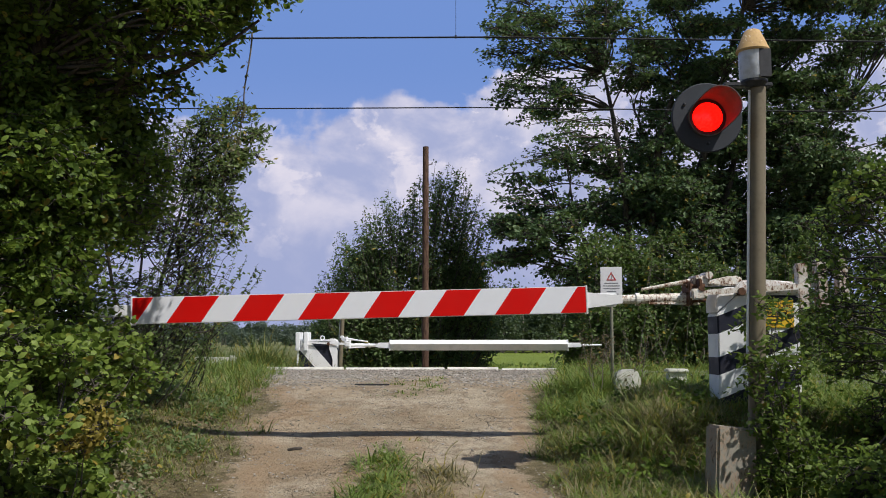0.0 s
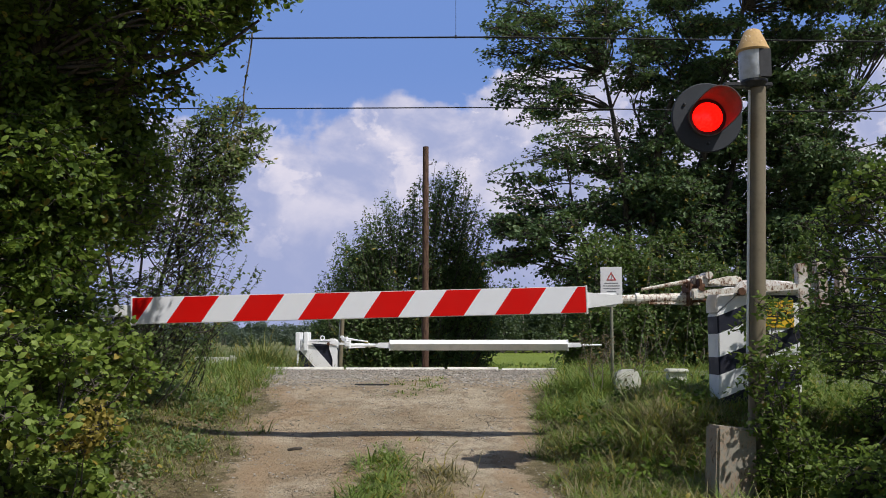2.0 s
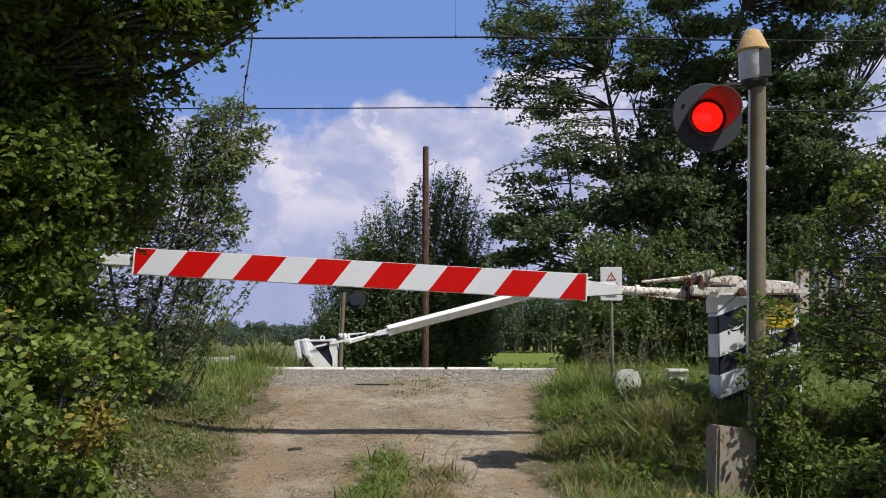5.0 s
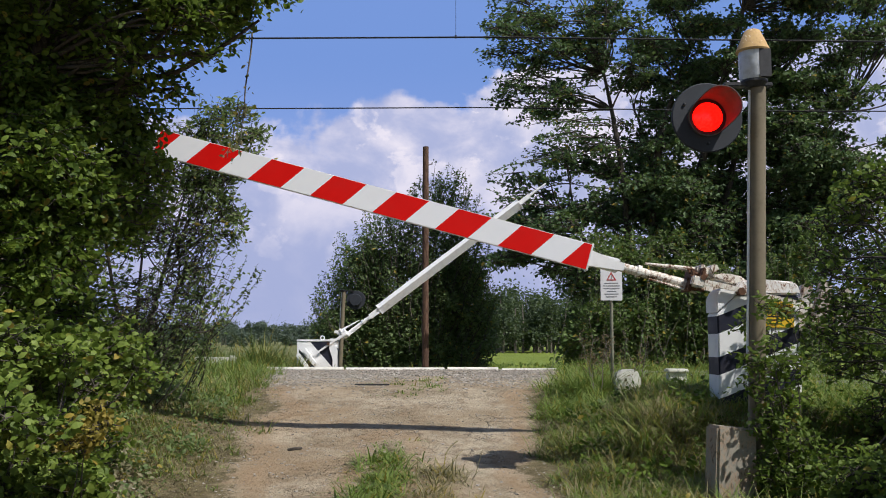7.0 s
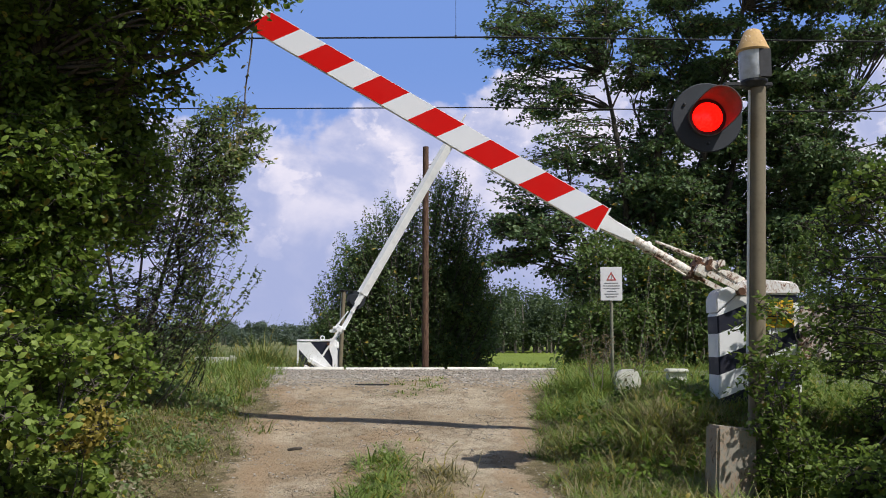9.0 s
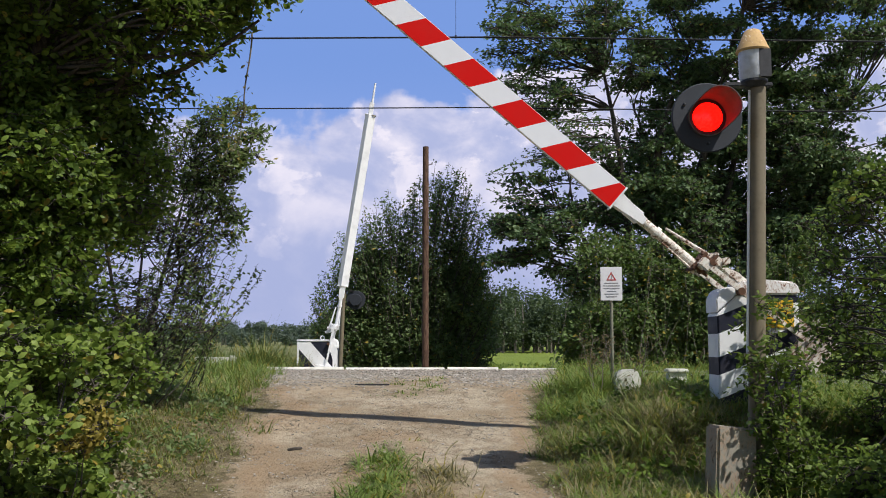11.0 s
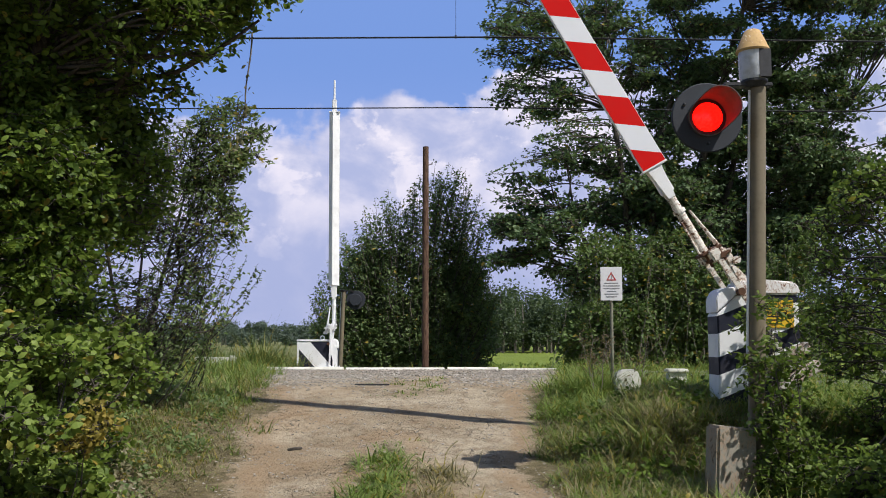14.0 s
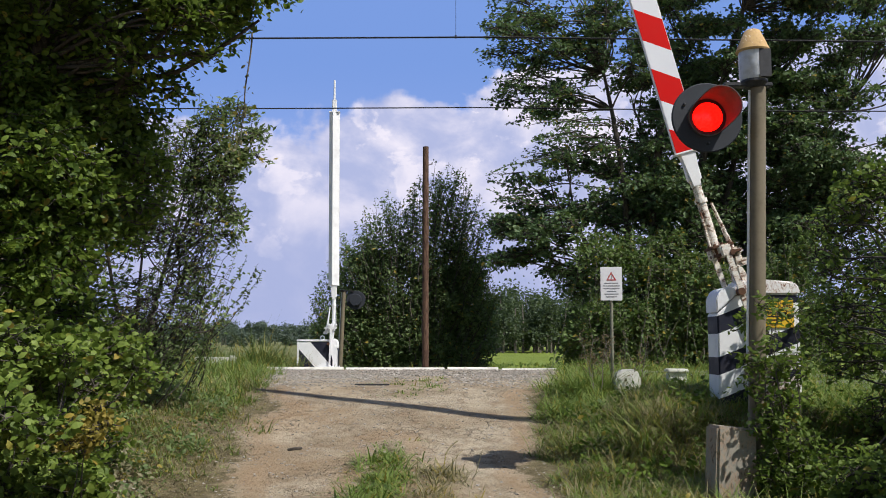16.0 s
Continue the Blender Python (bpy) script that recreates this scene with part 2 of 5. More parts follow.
def part(name, bm, material, parent=None, label="", smooth=False, at=None):
    """Links a bmesh as ONE mesh object under a thing or under a part."""
    me = bpy.data.meshes.new(name)
    bmesh.ops.recalc_face_normals(bm, faces=bm.faces)
    bm.to_mesh(me)
    bm.free()
    me.materials.append(material)
    if smooth:
        me.shade_smooth()
        me.set_sharp_from_angle(angle=radians(35))
    ob = new(name, me)
    ob.parent = parent
    if at:
        ob.location = at
    return tagged(ob, label) if label else ob


def empty(name, at, label, category, group=""):
    ob = new(name)
    ob.empty_display_size = 0.1
    ob.location = at
    return tagged(ob, label, category, group)


def block(x0, x1, y0, y1, z0, z1, bevel=0.006, bm=None):
    bm = bm or bmesh.new()
    made = bmesh.ops.create_cube(bm, size=1.0, matrix=Matrix.LocRotScale(((x0 + x1) / 2, (y0 + y1) / 2, (z0 + z1) / 2), None, (x1 - x0, y1 - y0, z1 - z0)))["verts"]
    if bevel:
        edges = list({e for v in made for e in v.link_edges})
        bmesh.ops.bevel(bm, geom=edges, offset=bevel, segments=2, affect="EDGES")
    return bm


def rod(p, q, r0, r1=None, seg=12, bm=None):
    """A tapered round bar from p to q."""
    bm = bm or bmesh.new()
    p, q = Vector(p), Vector(q)
    m = Matrix.Translation((p + q) / 2) @ (q - p).to_track_quat("Z", "Y").to_matrix().to_4x4()
    bmesh.ops.create_cone(bm, cap_ends=True, segments=seg, radius1=r0, radius2=r0 if r1 is None else r1, depth=(q - p).length, matrix=m)
    return bm


def sweep(pts, r, seg=8, bm=None):
    """A round bar bent along pts."""
    bm = bm or bmesh.new()
    rings = []
    pts = [Vector(p) for p in pts]
    for i, p in enumerate(pts):
        d = (pts[min(i + 1, len(pts) - 1)] - pts[max(i - 1, 0)]).normalized()
        rot = d.to_track_quat("Z", "Y").to_matrix()
        rr = r[i] if isinstance(r, (list, tuple)) else r
        rings.append([bm.verts.new(p + rot @ Vector((math.cos(a) * rr, math.sin(a) * rr, 0))) for a in [2 * math.pi * k / seg for k in range(seg)]])
    for a, b in zip(rings, rings[1:]):
        for k in range(seg):
            bm.faces.new((a[k], a[(k + 1) % seg], b[(k + 1) % seg], b[k]))
    bm.faces.new(rings[0])
    bm.faces.new(list(reversed(rings[-1])))
    return bm


def turned(profile, seg=32, bm=None, at=(0, 0, 0), axis="Z"):
    """A solid of revolution from (radius, height) pairs, about z or about -y."""
    bm = bm or bmesh.new()
    rings = []
    for r, h in profile:
        ring = []
        for k in range(seg):
            a = 2 * math.pi * k / seg
            p = Vector((r * math.cos(a), r * math.sin(a), h))
            if axis == "Y":
                p = Vector((p.x, -p.z, p.y))
            ring.append(bm.verts.new(p + Vector(at)))
        rings.append(ring)
    for a, b in zip(rings, rings[1:]):
        for k in range(seg):
            bm.faces.new((a[k], a[(k + 1) % seg], b[(k + 1) % seg], b[k]))
    if profile[0][0] > 1e-6:
        bm.faces.new(rings[0])
    if profile[-1][0] > 1e-6:
        bm.faces.new(rings[-1])
    bmesh.ops.remove_doubles(bm, verts=bm.verts, dist=1e-5)
    return bm


def plate(outline, y0, y1, bm=None):
    """An upright plate: an outline of (x, z), from y0 to y1."""
    bm = bm or bmesh.new()
    a = [bm.verts.new((x, y0, z)) for x, z in outline]
    b = [bm.verts.new((x, y1, z)) for x, z in outline]
    bm.faces.new(a)
    bm.faces.new(list(reversed(b)))
    for k in range(len(a)):
        j = (k + 1) % len(a)
        bm.faces.new((a[k], b[k], b[j], a[j]))
    return bm


def smoothstep(a, b, x):
    t = np.clip((x - a) / (b - a), 0, 1)
    return t * t * (3 - 2 * t)


def wavy(x, y, s, seed=0.0):
    """A cheap smooth unevenness between -1 and 1."""
    return (np.sin(x * 1.7 * s + 1.3 * np.sin(y * 1.1 * s + seed) + seed) + np.sin(y * 2.3 * s + 1.7 * np.sin(x * 0.9 * s - seed) + 2 * seed) + np.sin((x + y) * 1.3 * s + 3 * seed)) / 3


# ---------------------------------------------------------------- ground
LANE_Y = [-600, 0, 5, 6.5, 8.0, 8.8, 9.4, 10.0, 10.6, 11.2, 11.6, 18.3, 19.5, 22, 30, 60, 4000]
LANE_Z = [-1.2, -1.0, -0.68, -0.55, -0.41, -0.315, -0.235, -0.15, -0.075, -0.015, 0.0, 0.0, -0.12, -0.45, -0.9, -1.05, -1.05]


def lane_edges(y):
    left = np.interp(y, [0, 6.5, 8.8, 11.6, 17.4, 25], [-1.95, -1.86, -1.92, -2.38, -3.3, -3.2])
    right = np.interp(y, [0, 6.5, 8.8, 11.6, 17.4, 25], [0.8, 0.86, 0.92, 1.35, 2.3, 1.6])
    return left, right


def ground_z(x, y):
    x, y = np.asarray(x, float), np.asarray(y, float)
    z = np.interp(y, LANE_Y, LANE_Z)
    left, right = lane_edges(y)
    near = 1 - smoothstep(9.0, 12.0, y)
    z = z + smoothstep(0.0, 1.2, x - right) * (0.06 * near + 0.36 * smoothstep(6.9, 7.9, y) * (1 - smoothstep(8.4, 10.2, y)))
    z = z + near * smoothstep(0.0, 1.6, left - x) * 0.15
    z = z - 0.10 * smoothstep(0.2, 2.0, np.maximum(x - right, left - x)) * smoothstep(10.5, 12, y) * (1 - smoothstep(17, 18, y))
    lane = smoothstep(-0.1, 0.4, x - left) * smoothstep(-0.1, 0.4, right - x)
    away = 1 - smoothstep(9.5, 11.5, y)
    mid = -0.5
    rut = np.exp(-(((np.abs(x - mid) - 0.85) / 0.30) ** 2))
    z = z + lane * (0.03 * np.exp(-(((x - mid) / 0.3) ** 2)) * (1 - smoothstep(7.6, 8.6, y)) - 0.012 * rut) * away
    z = z + 0.014 * wavy(x, y, 2.2, 0.4) * (1 - 0.85 * lane) + lane * 0.003 * wavy(x, y, 7.0, 1.9)
    return z + 0.12 * wavy(x, y, 0.11, 0.8) * smoothstep(26, 60, y)


def graded(spans):
    out = []
    for a, b, step in spans:
        out += list(np.arange(a, b - 1e-6, step))
    return np.array(out + [spans[-1][1]])


def build_ground():
    xs = graded([(-4000, -400, 600), (-400, -60, 34), (-60, -12, 4), (-12, -5, 0.5), (-5, 6, 0.1), (6, 14, 0.5), (14, 60, 4), (60, 400, 34), (400, 4000, 600)])
    ys = graded([(-600, -60, 90), (-60, 0, 6), (0, 5, 0.4), (5, 13, 0.1), (13, 24, 0.2), (24, 60, 1.5), (60, 240, 12), (240, 4000, 470)])
    gx, gy = np.meshgrid(xs, ys)
    gz = ground_z(gx, gy)
    nx, ny = len(xs), len(ys)
    verts = np.stack([gx, gy, gz], -1).reshape(-1, 3)
    i = np.arange(nx - 1)[None, :] + nx * np.arange(ny - 1)[:, None]
    faces = np.stack([i, i + 1, i + nx + 1, i + nx], -1).reshape(-1, 4)
    me = mesh_of("ground", verts.tolist(), faces.tolist(), ground_material(), True)
    x, y = verts[:, 0], verts[:, 1]
    left, right = lane_edges(y)
    wob = 0.22 * wavy(x, y, 1.6, 2.0)
    bare = smoothstep(-0.40, 0.55, x - left + wob) * smoothstep(-0.35, 0.45, right - x + wob) * (1 - smoothstep(20, 24, y))
    bare = np.maximum(bare, smoothstep(11.2, 11.8, y) * (1 - smoothstep(18.2, 18.8, y)))
    strip = np.exp(-(((x + 0.5) / 0.24) ** 2)) * (1 - smoothstep(8.3, 9.2, y))
    bare = bare * (1 - 0.55 * strip)
    ballast = (0.30 + 0.25 * smoothstep(12.5, 15.0, y)) * smoothstep(10.9, 13.2, y + 0.7 * wavy(x, y, 0.9, 0.6)) * (1 - smoothstep(18.4, 19, y)) + 0.10
    ballast = ballast * (1 - 0.75 * np.exp(-(((x + 0.3) / 0.55) ** 2)) * (1 - smoothstep(13, 16, y)))
    meadow = smoothstep(19, 26, y)
    hay = smoothstep(3.0, -3.0, x + 0.02 * y)
    for key, values in (("bare", bare), ("ballast", ballast), ("meadow", meadow), ("hay", hay)):
        me.attributes.new(key, "FLOAT", "POINT").data.foreach_set("value", values.astype(np.float32))
    return tagged(new("ground", me), "cracked dry dirt lane over the tracks with grassy verges and meadows", "ground", kind="structure")


build_ground()


def build_backdrop():
    bm = bmesh.new()
    low, high = [], []
    for k in range(65):
        a = radians(-80 + 160 * k / 64)
        low.append(bm.verts.new((2400 * math.sin(a), 2400 * math.cos(a), -60)))
        high.append(bm.verts.new((2400 * math.sin(a), 2400 * math.cos(a), 2600)))
    for k in range(64):
        bm.faces.new((low[k], low[k + 1], high[k + 1], high[k]))
    ob = part("backdrop", bm, cloud_material())
    return tagged(ob, "blue summer sky with white and lilac cumulus clouds", "sky", kind="structure")


build_backdrop()


# ---------------------------------------------------------------- plants
def leaf_cloud(rng, pos, size, long=1.6, up=0.5, droop=0.0, rounder=False):
    """Leaves as folded blades: vertices and faces. pos: n x 3; size: n lengths."""
    n_ = len(pos)
    d = rng.normal(size=(n_, 3))
    d[:, 2] = d[:, 2] * 0.6 - droop
    d /= np.linalg.norm(d, axis=1)[:, None]
    nrm = rng.normal(size=(n_, 3)) * (1 - up) + np.array([0.25, -0.25, 1.0]) * up
    s = np.cross(d, nrm)
    s /= np.linalg.norm(s, axis=1)[:, None] + 1e-9
    f = np.cross(s, d)
    L = size[:, None]
    W = L / long / 2
    curl = rng.uniform(-0.05, 0.16, (n_, 1)) * L
    c = pos + d * L - f * curl
    if rounder:
        ring = [pos]
        for t, w in ((0.22, 0.74), (0.52, 1.0), (0.80, 0.58)):
            ring.append(pos + d * L * t + s * W * w + f * (W * w * 0.3 - curl * t * t))
        ring.append(c)
        for t, w in ((0.80, 0.58), (0.52, 1.0), (0.22, 0.74)):
            ring.append(pos + d * L * t - s * W * w + f * (W * w * 0.3 - curl * t * t))
        verts = np.stack(ring, 1).reshape(-1, 3)
        k = 8 * np.arange(n_)[:, None]
        fan = np.array([[0, 1, 7], [1, 2, 7], [2, 6, 7], [2, 3, 6], [3, 5, 6], [3, 4, 5]]).reshape(1, -1)
        return verts, (k + fan).reshape(-1, 3)
    b = pos + d * L * 0.45 + s * W + f * W * 0.35
    e = pos + d * L * 0.45 - s * W + f * W * 0.35
    verts = np.stack([pos, b, c, e], 1).reshape(-1, 3)
    k = 4 * np.arange(n_)[:, None]
    faces = np.concatenate([k + np.array([[0, 1, 2]]), k + np.array([[0, 2, 3]])], 1).reshape(-1, 3)
    return verts, faces


def tubes(paths):
    """Tapered tubes along polylines: a list of (points, r0, r1, sides)."""
    V, Fc, base = [], [], 0
    for pts, r0, r1, seg in paths:
        pts = np.asarray(pts, float)
        m = len(pts)
        d = np.gradient(pts, axis=0)
        d /= np.linalg.norm(d, axis=1)[:, None] + 1e-9
        ref = np.array([0.31, 0.77, 0.2])
        s = np.cross(d, ref)
        s /= np.linalg.norm(s, axis=1)[:, None] + 1e-9
        t = np.cross(d, s)
        r = np.linspace(r0, r1, m)[:, None]
        for k in range(seg):
            a = 2 * math.pi * k / seg
            V.append(pts + (s * math.cos(a) + t * math.sin(a)) * r)
        for i in range(m - 1):
            for k in range(seg):
                j = (k + 1) % seg
                Fc.append((base + k * m + i, base + j * m + i, base + j * m + i + 1, base + k * m + i + 1))
        base += seg * m
    return np.concatenate(V).tolist(), Fc


def bend(rng, a, b, n_, amp, lift=0.0):
    """A wavering line from a to b."""
    a, b = np.asarray(a, float), np.asarray(b, float)
    t = np.linspace(0, 1, n_)[:, None]
    length = np.linalg.norm(b - a)
    p1, p2 = rng.normal(size=3), rng.normal(size=3)
    off = np.sin(t * math.pi) * p1 * amp * length + np.sin(2 * t * math.pi) * p2 * amp * 0.5 * length
    off[:, 2] += (np.sin(t[:, 0] * math.pi)) * lift * length
    return a + (b - a) * t + off


def grow(name, label, category, seed, base, trunk_r, tops, blobs, leaf, leaf_mat, bark=None, group="", spray=0.16, long=1.6, up=0.5, fill=0.55, twig_r=0.006, limb_r=0.35, boughs=(), shoots=()):
    """A tree or shrub: trunk, limbs to each blob, twigs within it, leaves along the twigs.
    blobs: (x, y, z, rx, ry, rz, twigs, leaves a twig). tops: where the stems end. boughs: lines of points with two radii.
    shoots: long leafy rods as (start, end, leaves a metre, spread)."""
    rng = np.random.default_rng(seed)
    base = np.array(base, float)
    tree = empty(name, tuple(base), label, category, group)
    paths, leaves, sizes = [], [], []
    stems = []
    for top in tops:
        p = bend(rng, base + rng.normal(size=3) * [trunk_r, trunk_r, 0], top, 9, 0.04)
        p[0, 2] -= 0.1
        stems.append(p)
        paths.append((p, trunk_r, trunk_r * 0.25, 8))
    nodes = np.concatenate(stems)
    for bx, by, bz, rx, ry, rz, twigs, per in blobs:
        c = np.array([bx, by, bz])
        r = np.array([rx, ry, rz])
        low = nodes[nodes[:, 2] < bz + 0.1 * rz]
        low = low if len(low) else nodes
        src = low[np.argmin(np.linalg.norm(low - (c - [0, 0, rz * 0.6]), axis=1))]
        limb = bend(rng, src, c, 7, 0.07, 0.05)
        thick = max(twig_r * 1.6, trunk_r * limb_r)
        paths.append((limb, thick, thick * 0.35, 5))
        for _ in range(twigs):
            d = rng.normal(size=3)
            d /= np.linalg.norm(d)
            reach = 0.55 + 0.55 * rng.random() ** 0.7
            end = c + d * r * reach
            start = limb[rng.integers(5, 7)] + rng.normal(size=3) * r * 0.2
            tw = bend(rng, start, end, 6, 0.10, 0.04)
            paths.append((tw, twig_r * 1.7, twig_r * 0.5, 3))
            k = rng.poisson(per)
            if not k:
                continue
            t = fill * 0.4 + (1 - fill * 0.4) * rng.random(k) ** 0.8
            i = np.minimum((t * 5).astype(int), 4)
            fr = (t * 5 - i)[:, None]
            p = tw[i] * (1 - fr) + tw[i + 1] * fr + rng.normal(size=(k, 3)) * spray * (0.35 + 0.65 * (1 - t[:, None]))
            leaves.append(p)
            sizes.append(leaf * rng.uniform(0.6, 1.25, k))
    for pts, r0, r1 in boughs:
        paths.append((pts, r0, r1, 8))
    for a, b, dense, spread in shoots:
        a, b = np.asarray(a, float), np.asarray(b, float)
        knee = a * 0.35 + b * 0.65
        knee[2] = a[2] * 0.6 + b[2] * 0.4
        t = np.linspace(0, 1, 8)[:, None]
        line = a * (1 - t) ** 2 + knee * 2 * t * (1 - t) + b * t * t + rng.normal(size=(8, 3)) * 0.012 * np.linalg.norm(b - a)
        paths.append((line, twig_r * 1.8, twig_r * 0.4, 4))
        k = rng.poisson(dense * np.linalg.norm(b - a))
        if k:
            t = 0.18 + 0.82 * rng.random(k)
            i = np.minimum((t * 7).astype(int), 6)
            fr = (t * 7 - i)[:, None]
            leaves.append(line[i] * (1 - fr) + line[i + 1] * fr + rng.normal(size=(k, 3)) * spread * (1.15 - t[:, None]))
            sizes.append(leaf * rng.uniform(0.6, 1.2, k) * (1.1 - 0.4 * t))
    V, Fc = tubes(paths)
    V = (np.array(V) - base).tolist()
    tr = new("trunk", mesh_of("trunk", V, Fc, bark or BARK, True))
    tr.parent = tree
    pos = np.concatenate(leaves) - base
    v, f = leaf_cloud(rng, pos, np.concatenate(sizes), long, up, 0.1, base[1] < 9.0)
    cr = new("crown", mesh_of("crown", v.tolist(), f.tolist(), leaf_mat))
    cr.parent = tree
    return tree


def scatter_blobs(rng, boxes, shape=(1.15, 1.1, 0.8)):
    """Random clump blobs in boxes (x0, x1, y0, y1, z0, z1, count, r, twigs, leaves)."""
    out = []
    for x0, x1, y0, y1, z0, z1, count, r, twigs, per in boxes:
        for _ in range(count):
            k = rng.uniform(0.75, 1.25)
            out.append((rng.uniform(x0, x1), rng.uniform(y0, y1), rng.uniform(z0, z1), r * k * shape[0], r * k * shape[1], r * k * shape[2], int(twigs * k), per))
    return out


def blades(name, label, seed, spots, mat, category="grass", flat=0.0, per=7, wide=1.0):
    """Grass in tufts of arching tapered blades. spots: rows of x, y and height of a tuft."""
    rng = np.random.default_rng(seed)
    spots = np.repeat(np.asarray(spots), per, axis=0)
    n_ = len(spots)
    x = spots[:, 0] + rng.normal(size=n_) * 0.028
    y = spots[:, 1] + rng.normal(size=n_) * 0.028
    L = spots[:, 2] * rng.uniform(0.55, 1.45, n_)
    z = ground_z(x, y) - 0.01
    a = rng.uniform(0, 2 * math.pi, n_)
    rise = np.radians(rng.uniform(55, 88, n_) - flat * rng.uniform(15, 50, n_))
    fall = np.radians(rng.uniform(15, 125, n_))
    w = rng.uniform(0.0024, 0.0052, n_) * (1 + 0.07 * np.maximum(y - 6, 0)) * wide
    out = np.stack([np.cos(a), np.sin(a), 0 * a], 1)
    side = np.stack([-np.sin(a), np.cos(a), 0 * a], 1) * w[:, None]
    p = np.stack([x, y, z], 1)
    rows = []
    for k, width in enumerate((1.0, 0.9, 0.6)):
        rows += [p - side * width, p + side * width]
        e = rise - fall * (k + 0.5) / 3
        step = L / 3
        p = p + out * (np.cos(e) * step)[:, None]
        p[:, 2] = np.maximum(p[:, 2] + np.sin(e) * step, z + 0.008)
    rows.append(p)
    verts = np.stack(rows, 1).reshape(-1, 3)
    k = 7 * np.arange(n_)[:, None]
    faces = [tuple(q) for q in np.concatenate([k + np.array([[0, 1, 3, 2]]), k + np.array([[2, 3, 5, 4]])], 1).reshape(-1, 4).tolist()]
    faces += [tuple(q) for q in (k + np.array([[4, 5, 6]])).tolist()]
    return tagged(new(name, mesh_of(name, verts.tolist(), faces, mat)), label, category, kind="stuff")


def verge_spots(rng, count, x0, x1, y0, y1, h0, h1, keep):
    x, y = rng.uniform(x0, x1, count), rng.uniform(y0, y1, count)
    k = rng.random(count) < keep(x, y)
    x, y = x[k], y[k]
    tuft = 0.65 + 0.5 * wavy(x, y, 2.6, 0.7)
    return np.stack([x, y, rng.uniform(h0, h1, len(x)) * np.clip(tuft + 0.25 * wavy(x, y, 6.0, 2.2), 0.25, 1.35)], 1)


def plant_grass():
    rng = np.random.default_rng(11)

    def right_side(x, y):
        _, r = lane_edges(y)
        clear = 1 - 0.85 * (np.abs(x - 2.05) < 0.25) * (np.abs(y - 6.2) < 0.22) - 0.8 * (np.abs(x - 2.05) < 0.28) * (np.abs(y - 9.8) < 0.55) - 0.7 * (np.abs(x - 2.55) < 0.25) * (np.abs(y - 9.9) < 0.5)
        return smoothstep(-0.16, 0.34, x - r + 0.15 * wavy(x, y, 3, 1.0)) * clear

    def left_side(x, y):
        l, _ = lane_edges(y)
        return smoothstep(-0.28, 0.65, l - x + 0.25 * wavy(x, y, 3, 1.0) + 0.1 * wavy(x, y, 8, 2.0))

    s = [verge_spots(rng, 7500, 0.6, 4.2, 5.0, 9.5, 0.16, 0.36, right_side), verge_spots(rng, 2600, 1.0, 5.0, 9.5, 11.4, 0.2, 0.44, right_side), verge_spots(rng, 3600, 1.5, 8.0, 11.4, 18.8, 0.2, 0.5, right_side), verge_spots(rng, 700, 1.5, 3.2, 10.3, 10.9, 0.4, 0.62, right_side), verge_spots(rng, 420, 1.75, 2.7, 5.55, 6.1, 0.24, 0.44, right_side)]
    blades("verge_grass", "lush green grass on the bank beside the lane", 1, np.concatenate(s), GRASS, flat=0.75)
    s = [verge_spots(rng, 2800, 0.6, 2.6, 5.3, 9.0, 0.12, 0.32, right_side)]
    blades("dry_grass", "straw-coloured dry grass among the green verge", 2, np.concatenate(s), GRASS_DRY, flat=0.5)
    s = [verge_spots(rng, 11000, -4.2, -1.3, 5.2, 11.2, 0.06, 0.16, left_side), verge_spots(rng, 1600, -6.0, -2.2, 10.5, 16.0, 0.15, 0.34, left_side)]
    blades("dry_grass", "half-dry matted grass on the verge by the hedge", 3, np.concatenate(s), GRASS_DRY, flat=0.8)
    s = [verge_spots(rng, 1500, -4.5, -1.7, 6.0, 10.5, 0.08, 0.22, left_side), verge_spots(rng, 1700, -7.0, -2.2, 10.0, 12.0, 0.15, 0.36, left_side), verge_spots(rng, 4200, -9.0, -2.6, 12.0, 18.6, 0.2, 0.5, left_side)]
    blades("verge_grass", "green grass by the hedge and the track", 4, np.concatenate(s), GRASS, flat=0.2)
    s = [verge_spots(rng, 2600, -0.95, -0.05, 5.9, 7.7, 0.15, 0.34, lambda x, y: np.exp(-(((x + 0.48) / 0.15) ** 2)) * (0.35 + 0.65 * smoothstep(-0.3, 0.3, wavy(x, y, 2.5, 0.3)))),
         verge_spots(rng, 90, -0.8, -0.2, 7.7, 8.6, 0.08, 0.2, lambda x, y: np.exp(-(((x + 0.46) / 0.15) ** 2))),
         verge_spots(rng, 420, -1.3, 0.5, 10.6, 14.0, 0.05, 0.15, lambda x, y: np.exp(-(((x + 0.4) / 0.35) ** 2)) * (0.3 + 0.7 * (wavy(x, y, 3.0, 0.6) > 0)))]
    blades("grass_strip", "ragged tuft of grass between the wheel ruts", 5, np.concatenate(s), GRASS, wide=1.4, flat=0.9)
    s = [verge_spots(rng, 800, -0.5, 0.45, 5.9, 7.5, 0.07, 0.22, lambda x, y: np.exp(-(((x + 0.04) / 0.17) ** 2)))]
    blades("dry_grass", "dead straw beside the grass strip", 6, np.concatenate(s), GRASS_DRY, flat=0.9)
